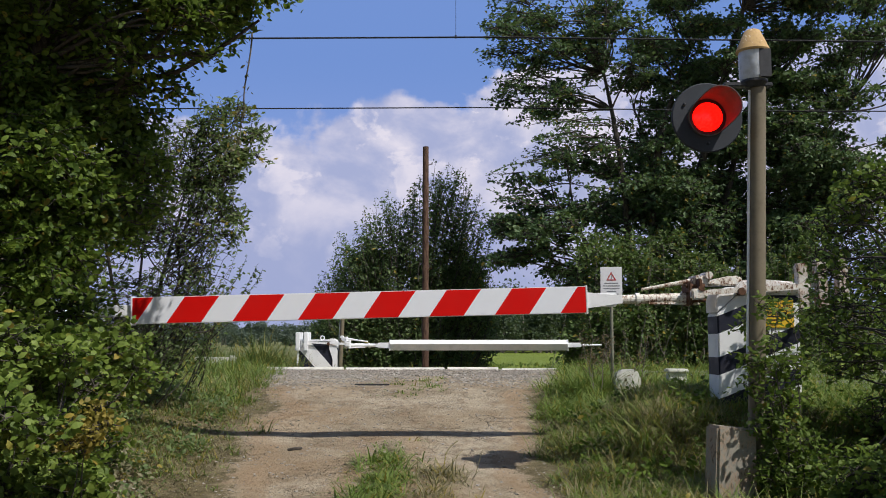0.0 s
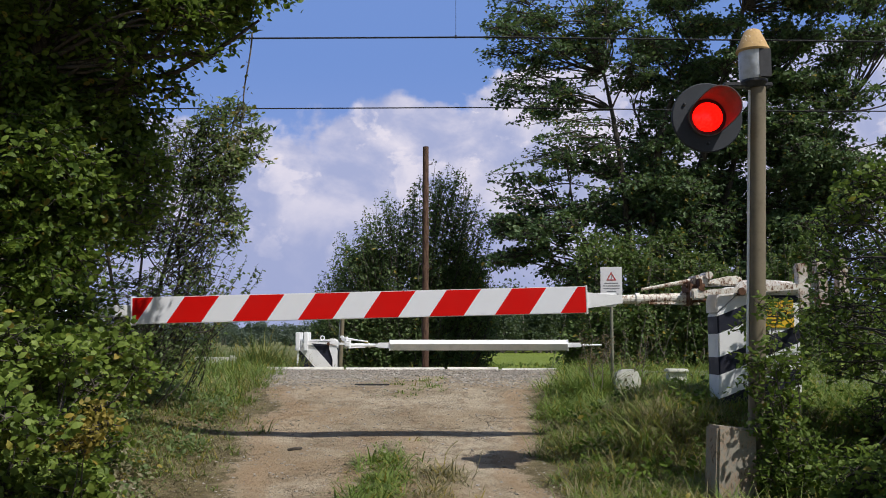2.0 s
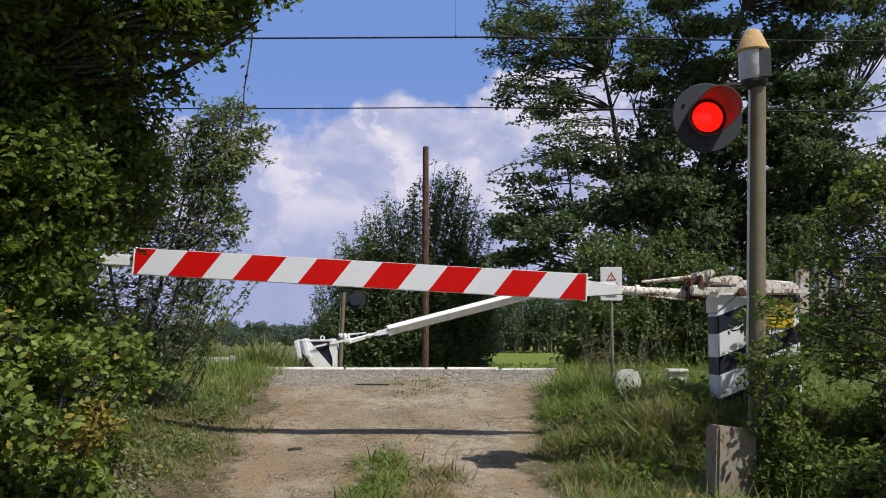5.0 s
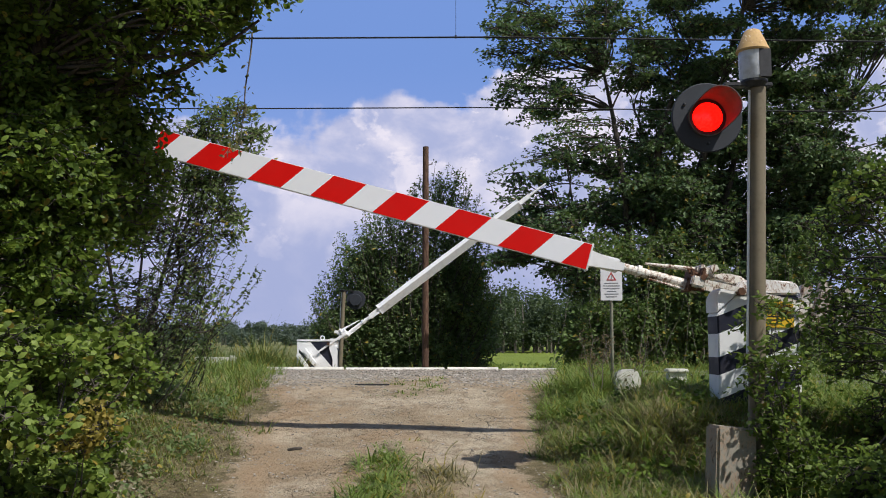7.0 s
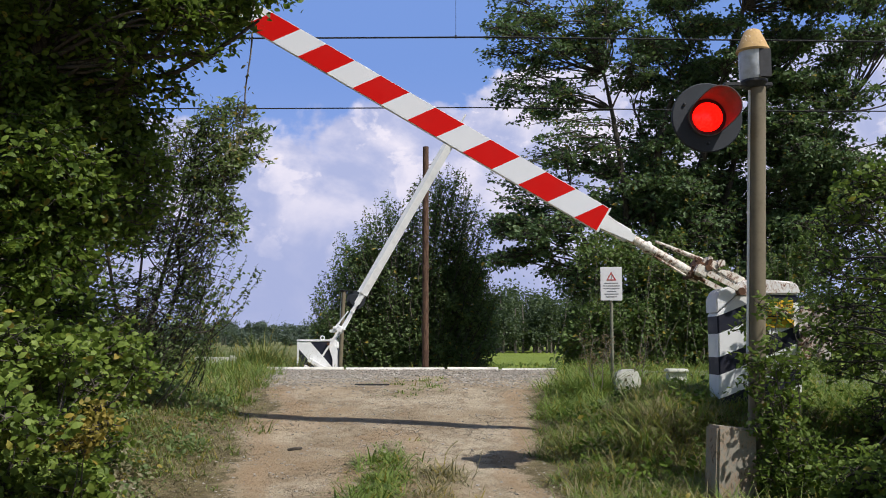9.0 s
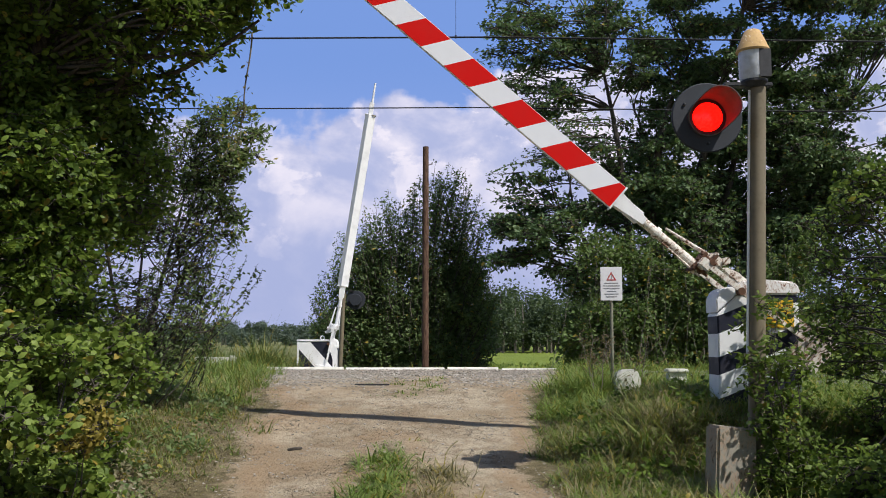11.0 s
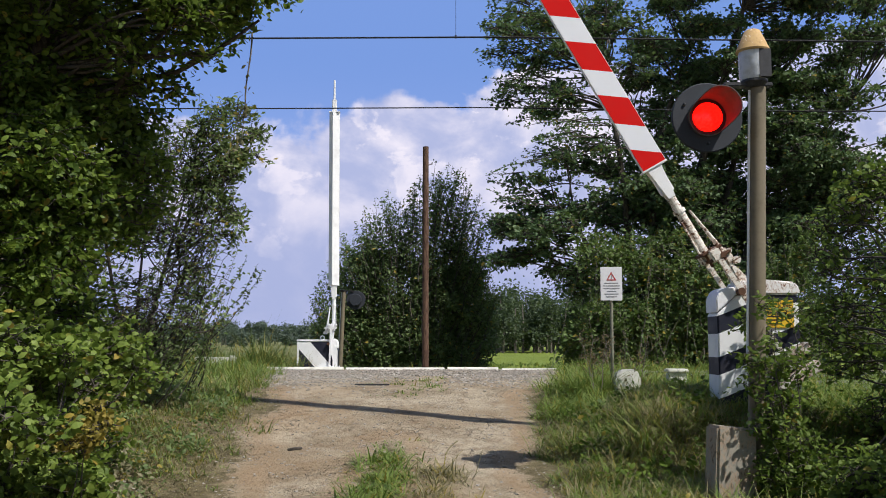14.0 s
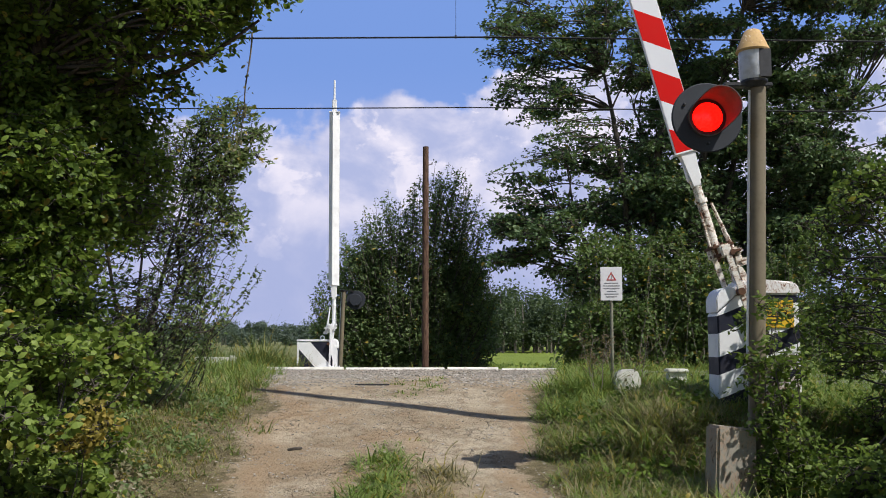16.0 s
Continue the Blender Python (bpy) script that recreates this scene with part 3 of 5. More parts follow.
    s = [verge_spots(rng, 9000, -13, -2.9, 18.5, 23, 0.55, 1.05, lambda x, y: (smoothstep(-2.9, -4.2, x) + (y > 21.6)) * (1 - 0.9 * (np.abs(x + 5.0) < 0.9) * (y < 19.6))), verge_spots(rng, 4000, -24, -3.5, 23, 44, 0.4, 0.8, lambda x, y: 0 * x + 1)]
    blades("meadow_grass", "tall olive meadow grass gone to seed beyond the tracks", 8, np.concatenate(s), GRASS_TALL)
    s = [verge_spots(rng, 3600, -2.6, 14, 19.2, 27, 0.1, 0.3, lambda x, y: 0 * x + 1), verge_spots(rng, 6000, -30, 16, 27, 60, 0.15, 0.4, lambda x, y: 0 * x + 1)]
    blades("meadow_grass", "tall green meadow grass beyond the tracks", 7, np.concatenate(s), GRASS)


plant_grass()


def plant_weeds(name, label, seed, count, x0, x1, y0, y1, side, mat, leaf):
    """Low broad-leaved weeds in loose clumps on a verge."""
    rng = np.random.default_rng(seed)
    x, y = rng.uniform(x0, x1, count), rng.uniform(y0, y1, count)
    l, r = lane_edges(y)
    k = ((x - r if side > 0 else l - x) > 0.25) & (wavy(x, y, 3.1, 1.4) > 0.1)
    x, y = np.repeat(x[k], 9), np.repeat(y[k], 9)
    x, y = x + rng.normal(size=len(x)) * 0.06, y + rng.normal(size=len(x)) * 0.06
    pos = np.stack([x, y, ground_z(x, y) + rng.uniform(0.02, 0.17, len(x))], 1)
    v, f = leaf_cloud(rng, pos, leaf * rng.uniform(0.5, 1.2, len(x)), 1.8, 0.45, 0.0, True)
    return tagged(new(name, mesh_of(name, v.tolist(), f.tolist(), mat)), label, "weeds", kind="stuff")


plant_weeds("verge_weeds", "broad-leaved green weeds among the bank grass", 71, 750, 0.9, 3.6, 5.2, 10.6, 1, LEAF_NEAR, 0.06)
plant_weeds("verge_weeds", "low grey-green weeds on the hedge verge", 72, 1300, -4.2, -1.9, 5.4, 10.6, -1, LEAF_GREY, 0.05)


plant_weeds("leaf_litter", "withered pale leaves and dead weeds at the hedge foot", 73, 320, -2.9, -1.75, 5.4, 7.4, -1, LEAF_PALE, 0.05)


def plant_trees():
    # the broad tree beyond the tracks: boughs in flat layers
    rng = np.random.default_rng(101)
    layers = scatter_blobs(rng, [
        (1.5, 5.2, 23.5, 26.5, 8.9, 11.2, 18, 0.42, 20, 8), (1.6, 4.2, 23.5, 26.5, 7.0, 9.2, 14, 0.36, 18, 8), (3.6, 6.4, 23.5, 26.5, 7.6, 9.4, 9, 0.46, 20, 8), (5.2, 10.5, 23.5, 26.5, 8.0, 11.2, 42, 0.58, 24, 12),
        (9.5, 11.0, 23.5, 26.5, 5.0, 11.0, 26, 0.55, 22, 11), (10.6, 13.8, 23.5, 26.5, 8.2, 11.2, 30, 0.5, 22, 10), (11.0, 13.8, 23.5, 26.5, 5.0, 8.0, 7, 0.42, 18, 7), (9.8, 13.8, 23.5, 26.5, 2.8, 6.0, 15, 0.6, 22, 11), (8.6, 11.2, 23.5, 26.5, 2.2, 4.6, 16, 0.6, 26, 14),
        (3.4, 6.2, 23.5, 26.5, 4.2, 5.7, 19, 0.48, 22, 11), (3.2, 6.2, 23.5, 26.5, 5.7, 7.6, 7, 0.42, 18, 4), (6.0, 11.5, 23.5, 26.5, 4.2, 8.2, 66, 0.6, 28, 15),
        (1.5, 3.4, 23.5, 26, 3.6, 5.6, 12, 0.36, 16, 7), (1.9, 4.2, 23.5, 26, 2.0, 4.0, 13, 0.46, 20, 9),
    ], (1.4, 1.15, 0.55))
    # first box: unseen crown top, added to throw shade on the boughs below
    core = scatter_blobs(rng, [(7.5, 12.0, 21.8, 25.0, 10.8, 13.4, 26, 0.85, 24, 13), (5.8, 9.4, 24.6, 26.6, 3.6, 6.8, 18, 0.85, 28, 16), (4.0, 9.6, 23.5, 26.5, 1.2, 4.6, 26, 1.0, 32, 18), (11.6, 14.0, 23.5, 26.5, 1.2, 4.6, 7, 1.0, 30, 16)])
    low = scatter_blobs(np.random.default_rng(140), [(1.3, 2.5, 23.8, 26, 2.7, 3.9, 8, 0.4, 18, 9)], (1.4, 1.15, 0.55))
    sprays = []
    for _ in range(110):
        z = rng.uniform(3.6, 10.8)
        x = rng.uniform(1.1, 3.2) if z > 6.9 or z < 5.4 else rng.uniform(2.2, 3.6)
        y = rng.uniform(23.6, 26.2)
        sprays.append(((x + rng.uniform(1.0, 1.9), y, z + rng.uniform(-0.5, 0.5)), (x, y + rng.normal() * 0.3, z), 26, 0.13))
    grow("tree", "broad dark-leaved tree beyond the railway tracks", "tree", 21, (5.8, 25.0, -0.6), 0.17, [(5.7, 25.2, 7.0), (7.2, 25.0, 9.0), (4.6, 24.6, 8.2), (9.2, 25.5, 8.0), (3.6, 24.6, 4.0), (11.6, 25.2, 7.2), (10.4, 24.8, 4.0), (9.0, 24.4, 11.4)], layers + core + low, 0.15, LEAF_BIG, spray=0.12, long=1.5, fill=0.75, twig_r=0.011, limb_r=0.19, shoots=sprays)
    # the round bushy tree behind the brown pole: a fan of upright leafy shoots over a dense foot
    rng = np.random.default_rng(102)
    blobs = scatter_blobs(rng, [(-3.3, 1.2, 26.4, 28.5, -0.4, 1.6, 44, 0.7, 34, 22), (-2.8, 1.0, 26.8, 28.5, 1.5, 3.6, 26, 0.6, 28, 17)])
    rods = []
    for _ in range(560):
        x = rng.uniform(-4.05, 1.75)
        top = float(np.interp(x, [-4.05, -3.2, -2.5, -1.85, -1.2, -0.85, 0.3, 0.9, 1.35, 1.6, 1.8], [1.8, 3.7, 4.3, 5.05, 4.75, 5.6, 6.0, 5.4, 4.4, 2.8, 1.3]))
        z = top * (1 - 0.8 * rng.random() ** 1.4) + rng.normal() * 0.12
        y = rng.uniform(26.0, 28.2)
        low = max(-0.6, z - rng.uniform(1.0, 2.2))
        rods.append(((-0.9 + (x + 0.9) * 0.75, y + rng.normal() * 0.2, low), (x, y, z), 30, 0.17))
    grow("tree", "bushy dark green tree growing behind the brown pole", "tree", 22, (-1.0, 27.5, -0.8), 0.13, [(-1.2, 27.4, 3.4), (-2.2, 27.2, 2.6), (0.4, 27.3, 4.2)], blobs, 0.15, LEAF_DARK, spray=0.12, long=2.0, fill=0.8, twig_r=0.008, limb_r=0.2, shoots=rods)
    # thicket behind the sign
    rng = np.random.default_rng(103)
    blobs = scatter_blobs(rng, [(3.4, 9.2, 21.9, 23.2, -0.4, 1.5, 46, 0.6, 30, 17), (3.7, 9.2, 21.9, 23.4, 1.2, 3.1, 28, 0.6, 28, 15), (9.2, 13, 21.6, 23.4, -0.4, 1.2, 14, 0.8, 30, 16)])
    canes = []
    for _ in range(90):
        x, y, z = rng.uniform(3.4, 9.4), rng.uniform(21.4, 21.9), rng.uniform(0.8, 3.5)
        canes.append(((x + rng.normal() * 0.5, y, -0.45), (x, y, z), 14, 0.10))
    grow("thicket", "overgrown green thicket along the far side of the tracks", "bush", 23, (6.0, 22.6, -0.5), 0.05, [(4.4, 22.6, 2.0), (6.5, 22.8, 2.4), (8.6, 22.6, 1.8), (3.8, 22.6, 1.4)], blobs, 0.145, LEAF_THICKET, BARK_PALE, spray=0.14, long=1.7, fill=0.8, shoots=canes)
    # the thin plum shrub behind the barrier's tip
    rng = np.random.default_rng(104)
    blobs = scatter_blobs(rng, [(-3.8, -2.9, 9.2, 10.2, 0.7, 3.0, 22, 0.42, 22, 3), (-2.8, -2.3, 9.2, 9.8, 1.9, 3.0, 8, 0.26, 14, 7), (-2.9, -2.4, 9.2, 9.8, 0.95, 1.9, 7, 0.28, 14, 2), (-3.8, -3.25, 9.0, 10.0, -0.1, 0.7, 12, 0.3, 22, 10), (-5.6, -3.7, 9.6, 11, 0.0, 2.8, 20, 0.46, 24, 10), (-4.6, -3.4, 9.6, 10.6, 0.4, 1.3, 10, 0.34, 22, 9), (-2.35, -2.0, 9.3, 9.7, 2.55, 3.15, 6, 0.17, 10, 9), (-2.35, -2.05, 9.3, 9.7, 1.5, 1.9, 3, 0.16, 8, 8), (-2.5, -2.2, 9.3, 9.7, 1.9, 2.5, 5, 0.18, 10, 9), (-3.4, -2.5, 9.1, 9.6, 0.5, 1.5, 6, 0.36, 12, 2), (-2.75, -2.2, 9.2, 9.8, 2.4, 3.2, 8, 0.22, 16, 9)])
    rods = []
    for _ in range(115):
        z = rng.uniform(0.35, 3.0)
        edge = float(np.interp(z, [0.35, 0.7, 1.0, 1.3, 1.7, 2.1, 2.45, 2.8, 3.0], [-2.9, -2.55, -2.3, -2.25, -2.3, -2.25, -2.15, -2.2, -2.6]))
        x = edge - abs(rng.normal()) * 0.45
        rods.append(((x - rng.uniform(0.25, 0.7), 9.6 + rng.normal() * 0.2, max(-0.1, z - rng.uniform(0.5, 1.2))), (x, 9.55 + rng.normal() * 0.25, z), 30, 0.05))
    for _ in range(26):
        x, z = rng.uniform(-3.3, -2.45), rng.uniform(2.6, 3.3)
        rods.append(((x - rng.uniform(0.1, 0.5), 9.7, z - rng.uniform(0.6, 1.1)), (x, 9.6 + rng.normal() * 0.2, z), 32, 0.05))
    for x, z in ((-1.98, 1.42), (-1.94, 1.36), (-2.1, 1.5), (-2.0, 2.98), (-2.04, 2.85), (-2.08, 2.7)):
        rods.append(((x - 0.55, 9.5, z - 0.75), (x, 9.4, z), 60, 0.03))
    grow("shrub", "thin grey-green plum shrub with bare twigs", "bush", 24, (-3.5, 9.9, -0.25), 0.03, [(-3.3, 9.8, 2.2), (-2.8, 9.7, 2.5), (-3.9, 9.9, 2.6), (-2.9, 9.6, 1.6), (-4.8, 10, 2.0)], blobs, 0.068, LEAF_GREY, spray=0.06, long=1.9, fill=0.7, twig_r=0.004, shoots=rods)
    # the hedge tree with the overhanging bough
    rng = np.random.default_rng(105)
    blobs = scatter_blobs(rng, [
        (-3.9, -2.75, 5.9, 7.3, -0.1, 3.7, 70, 0.40, 32, 22),
        (-2.9, -2.62, 6.0, 6.8, 0.5, 2.4, 14, 0.24, 26, 13), (-2.75, -2.35, 6.6, 7.3, 1.5, 2.5, 9, 0.24, 24, 11),
        (-2.9, -1.95, 5.9, 6.8, 2.85, 3.6, 13, 0.28, 24, 12),
        (-2.0, -1.55, 6.0, 6.7, 2.9, 3.5, 10, 0.24, 24, 13),
        (-1.6, -1.35, 6.1, 6.6, 3.05, 3.6, 5, 0.2, 20, 11),
        (-2.6, -2.1, 6.0, 6.8, 2.5, 2.85, 5, 0.18, 12, 7),
        (-2.0, -1.65, 6.0, 6.7, 2.62, 2.95, 3, 0.15, 11, 7),
        # unseen crown above the view, added to shade the upper left of the hedge
        (-5.0, -2.5, 4.6, 7.2, 3.7, 5.2, 34, 0.6, 30, 18),
        (-4.4, -2.3, 4.3, 5.3, 4.4, 6.2, 36, 0.56, 30, 18), (-3.9, -2.45, 4.8, 5.7, 3.55, 4.4, 34, 0.42, 32, 20), (-2.8, -1.95, 5.0, 5.9, 3.6, 4.3, 20, 0.36, 30, 18),
        (-3.7, -2.55, 6.4, 7.3, 1.9, 2.9, 22, 0.3, 28, 16), (-2.75, -2.3, 6.8, 7.4, 2.0, 2.5, 6, 0.2, 20, 9), (-2.4, -1.95, 6.5, 6.8, 2.42, 2.68, 5, 0.12, 10, 6), (-2.9, -2.55, 6.4, 6.9, 2.2, 2.6, 4, 0.18, 14, 8),
    ])
    blobs += scatter_blobs(np.random.default_rng(81), [(-1.85, -1.35, 6.2, 7.0, 3.08, 3.5, 9, 0.2, 20, 11), (-1.45, -1.2, 6.4, 7.0, 3.25, 3.5, 3, 0.16, 16, 9)])
    blobs = [b for b in blobs if not (b[0] > -3.0 and 0.68 < b[2] < 0.98)]
    boughs = [([(-3.35, 6.8, 1.9), (-3.05, 6.7, 2.28), (-2.66, 6.6, 2.47), (-2.34, 6.6, 2.58), (-2.04, 6.6, 2.66), (-1.74, 6.6, 2.83), (-1.55, 6.6, 2.97), (-1.42, 6.6, 3.07)], 0.034, 0.010),
              ([(-2.04, 6.6, 2.66), (-1.92, 6.58, 2.74), (-1.80, 6.55, 2.80), (-1.71, 6.5, 2.76)], 0.018, 0.014),
              ([(-2.5, 6.6, 2.52), (-2.3, 6.5, 2.75), (-2.0, 6.4, 3.0), (-1.7, 6.4, 3.2)], 0.026, 0.010)]
    rods = []
    for _ in range(46):
        x, z = rng.uniform(-3.1, -2.45), rng.uniform(1.15, 2.2)
        rods.append(((x - 0.5, 6.1 + rng.normal() * 0.15, z + rng.uniform(-0.25, 0.2)), (x, 5.75 + rng.normal() * 0.2, z), 60, 0.03))
    grow("tree", "dense hedge tree with a bough over the lane", "tree", 25, (-3.4, 6.9, -0.3), 0.09, [(-3.3, 6.8, 3.0), (-3.9, 6.6, 3.6), (-3.0, 6.5, 3.5), (-2.4, 5.6, 4.4)], blobs, 0.064, LEAF_NEAR, spray=0.08, long=1.8, fill=0.8, twig_r=0.004, limb_r=0.2, boughs=boughs, shoots=rods)
    # bramble at the foot of the hedge
    rng = np.random.default_rng(106)
    blobs = scatter_blobs(rng, [(-3.3, -2.35, 5.0, 6.2, -0.45, 0.65, 30, 0.22, 22, 11), (-2.7, -2.1, 5.5, 6.2, -0.6, -0.25, 12, 0.16, 20, 11), (-3.0, -2.45, 6.3, 7.6, -0.3, 0.6, 20, 0.2, 20, 10)])
    grow("bramble", "leafy bramble spilling over the verge", "bush", 26, (-2.8, 5.7, -0.5), 0.015, [(-2.7, 5.6, 0.2), (-3.0, 5.5, 0.4), (-2.5, 5.8, 0.1)], blobs, 0.068, LEAF_BRAMBLE, spray=0.06, long=1.6, fill=0.85, twig_r=0.003)
    blobs = scatter_blobs(rng, [(-2.22, -2.04, 5.25, 5.55, -0.06, 0.2, 10, 0.07, 10, 5)])
    grow("bramble", "yellowed bramble leaves at the hedge foot", "bush", 27, (-2.2, 5.5, -0.6), 0.008, [(-2.15, 5.4, 0.0), (-2.2, 5.4, -0.1)], blobs, 0.042, LEAF_DRY, spray=0.05, long=1.4, fill=0.85, twig_r=0.003)
    # shrubs round the barrier housing
    rng = np.random.default_rng(107)
    blobs = scatter_blobs(rng, [(2.35, 2.80, 6.75, 7.3, 0.0, 0.75, 7, 0.15, 12, 5), (2.5, 3.0, 6.7, 7.4, -0.5, -0.1, 7, 0.18, 12, 6), (2.15, 2.50, 6.05, 6.45, -0.35, 0.5, 14, 0.13, 13, 5), (2.2, 2.7, 6.0, 6.4, -0.7, -0.25, 10, 0.16, 18, 8)])
    grow("shrub", "young green shrub in front of the barrier housing", "bush", 28, (2.62, 7.0, -0.2), 0.014, [(2.6, 7, 0.7), (2.5, 6.95, 0.5), (2.8, 7.1, 0.6)], blobs, 0.058, LEAF_NEAR, spray=0.05, long=1.9, fill=0.8, twig_r=0.003)
    blobs = scatter_blobs(np.random.default_rng(60), [(2.2, 2.5, 6.1, 6.35, 0.0, 0.85, 12, 0.10, 11, 5), (2.2, 2.6, 6.0, 6.35, -0.5, 0.0, 7, 0.13, 13, 6)])
    grow("sapling", "slender green sapling in front of the signal post", "bush", 61, (2.4, 6.25, -0.4), 0.008, [(2.35, 6.2, 0.8), (2.5, 6.25, 0.6), (2.25, 6.2, 0.5)], blobs, 0.056, LEAF_SAPLING, spray=0.045, long=2.8, up=0.3, fill=0.8, twig_r=0.002)
    # second and fourth boxes: unseen foliage past the right edge, added for corner shade
    blobs = scatter_blobs(rng, [(3.3, 4.2, 6.4, 7.6, -0.3, 1.0, 17, 0.28, 20, 8), (3.95, 4.9, 4.6, 6.0, -0.2, 1.5, 20, 0.36, 26, 14), (2.6, 3.3, 5.0, 5.8, -0.6, -0.15, 12, 0.24, 24, 13), (2.95, 3.8, 4.2, 5.2, 0.0, 1.4, 24, 0.3, 26, 14), (3.3, 4.0, 6.4, 7.4, 1.0, 2.4, 6, 0.24, 14, 6), (3.1, 3.7, 6.8, 7.4, 0.7, 2.0, 16, 0.22, 15, 7), (3.05, 3.4, 6.8, 7.4, 0.1, 0.8, 7, 0.17, 13, 6)])
    grow("shrub", "overgrown yellow-green shrub on the bank", "bush", 29, (3.5, 6.4, -0.2), 0.03, [(3.4, 6.5, 1.2), (3.7, 6.6, 2.0), (3.0, 5.6, 0.2)], blobs, 0.06, LEAF_SAPLING, spray=0.075, long=1.9, fill=0.8, twig_r=0.004)


plant_trees()


def far_woods(name, label, seed, x0, x1, y0, y1, h0, h1, count, leaf, mat):
    """A belt of distant trees: crowns of clumped leaves over thin trunks."""
    rng = np.random.default_rng(seed)
    leaves, sizes, paths = [], [], []
    for _ in range(count):
        x, y = rng.uniform(x0, x1), rng.uniform(y0, y1)
        z = float(ground_z(x, y))
        h = rng.uniform(h0, h1)
        w = h * rng.uniform(0.22, 0.4)
        paths.append((bend(rng, (x, y, z - 0.2), (x, y, z + h * 0.8), 4, 0.02), 0.18, 0.06, 4))
        for _ in range(6):
            c = np.array([x, y, z + h * 0.58]) + rng.normal(size=3) * [w * 0.45, w * 0.45, h * 0.2]
            k = 90
            leaves.append(c + rng.normal(size=(k, 3)) * [w * 0.3, w * 0.3, h * 0.09])
            sizes.append(leaf * rng.uniform(0.6, 1.3, k))
    v, f = leaf_cloud(rng, np.concatenate(leaves), np.concatenate(sizes), 1.3, 0.4)
    tv, tf = tubes(paths)
    ob = new(name, mesh_of(name, v.tolist(), f.tolist(), mat))
    tagged(ob, label, "woods", kind="stuff")
    st = new("trunks", mesh_of("trunks", tv, tf, BARK_PALE))
    st.parent = ob
    return ob


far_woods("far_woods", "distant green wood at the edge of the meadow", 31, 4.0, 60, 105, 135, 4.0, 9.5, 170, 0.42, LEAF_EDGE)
far_woods("far_woods", "line of scrub on the horizon, leaves greyed for haze", 32, -150, 70, 185, 260, 1.6, 3.4, 420, 0.5, LEAF_WOOD_HAZED)
far_woods("far_woods", "scattered slender trees above the far scrub", 33, -130, 40, 200, 240, 4.2, 6.6, 75, 0.4, LEAF_WOOD_HAZED)
far_woods("far_woods", "low wooded ridge at the horizon", 34, -420, 60, 560, 700, 8.0, 12.0, 260, 1.6, LEAF_WOOD_HAZED)


# ---------------------------------------------------------------- railway
def build_railway():
    grp = "rails of the two tracks"
    for y in (11.98, 13.42, 15.98, 17.42):
        bm = plate([(-0.035, 0.02), (0.035, 0.02), (0.035, -0.03), (0.009, -0.045), (0.009, -0.12), (0.07, -0.14), (-0.07, -0.14), (-0.009, -0.12), (-0.009, -0.045), (-0.035, -0.03)], -70, 70)
        ob = part("rail", bm, RAILTOP)
        ob.matrix_basis = pose(0, y, -0.026, 0, 0, 90)
        tagged(ob, "worn steel rail sunk in the dirt crossing", "rail", grp)
    for a, b, z in ((-3.75, -2.02, 0.05), (-1.97, 0.03, 0.04), (0.09, 1.12, 0.046), (1.2, 2.3, 0.022)):
        bm = plate([(18.0, -0.2), (18.0, z - 0.035), (18.035, z), (18.16, z), (18.16, -0.2)], a, b)
        bmesh.ops.rotate(bm, verts=bm.verts, matrix=Matrix(((0, 1, 0), (1, 0, 0), (0, 0, 1))))
        tagged(part("edge_kerb", bm, LIME), "pale concrete kerb along the edge of the crossing", "kerb", "kerbs of the crossing")
    # dark raised strip drawn in place of the shadowed flangeway groove
    for a, b in ((-1.18, -0.72),):
        bm = block(a, b, 11.9, 11.96, -0.1, 0.022, 0.004)
        tagged(part("guard_bar", bm, STEEL), "dark steel strip standing for the shadowed flangeway groove by the rail", "guard bar", "guard bars of the crossing")
    for y in (12.7, 16.7):
        bm = sweep([(-90, y, 5.10), (-30, y, 5.05), (-3.2, y, 5.055), (0.6, y, 5.075), (7, y, 5.0), (40, y, 5.02), (90, y, 5.1)], 0.013 if y < 14 else 0.012, 6)
        ob = part("contact_wire", bm, WIRE)
        tagged(ob, "dark overhead contact wire above the track", "wire", "overhead wires")
        up = 6.6 if y < 14 else 7.4
        bm = sweep([(-90, y, up + 0.3), (-30, y, up + 0.05), (0, y, up), (40, y, up + 0.1), (90, y, up + 0.3)], 0.009, 6)
        tagged(part("catenary_wire", bm, WIRE), "dark catenary wire above the contact wire", "wire", "overhead wires")
    for x, turn in ((-62, 1), (62, 1), (-62, -1), (62, -1)):
        rail_y, up = (12.7, 6.6) if turn > 0 else (16.7, 7.4)
        up_here = up + (0.17 if x < 0 else 0.19)
        mast = empty("catenary_mast", (x, rail_y - turn * 2.4, -0.35), "grey steel mast holding the overhead wires beside the track", "mast", "masts of the overhead line")
        part("shaft", block(-0.1, 0.1, -0.1, 0.1, -0.4, 8.6, 0.01), GREYPOST, mast)
        part("arm", rod((0, 0, up_here + 0.36), (0, turn * 2.55, up_here + 0.36), 0.035), GREYPOST, mast)
        part("insulator", turned([(0.03, up_here + 0.33), (0.07, up_here + 0.29), (0.03, up_here + 0.25), (0.07, up_here + 0.35 - 0.14)], 12, at=(0, turn * 2.4, 0.12)), GREYPOST, mast)
        part("steady_arm", rod((0, 0, 5.75), (0, turn * 2.42, 5.43), 0.02), GREYPOST, mast)
    dr = empty("dropper", (0.19, 12.7, 5.07), "thin dropper clamped to the contact wire", "dropper")
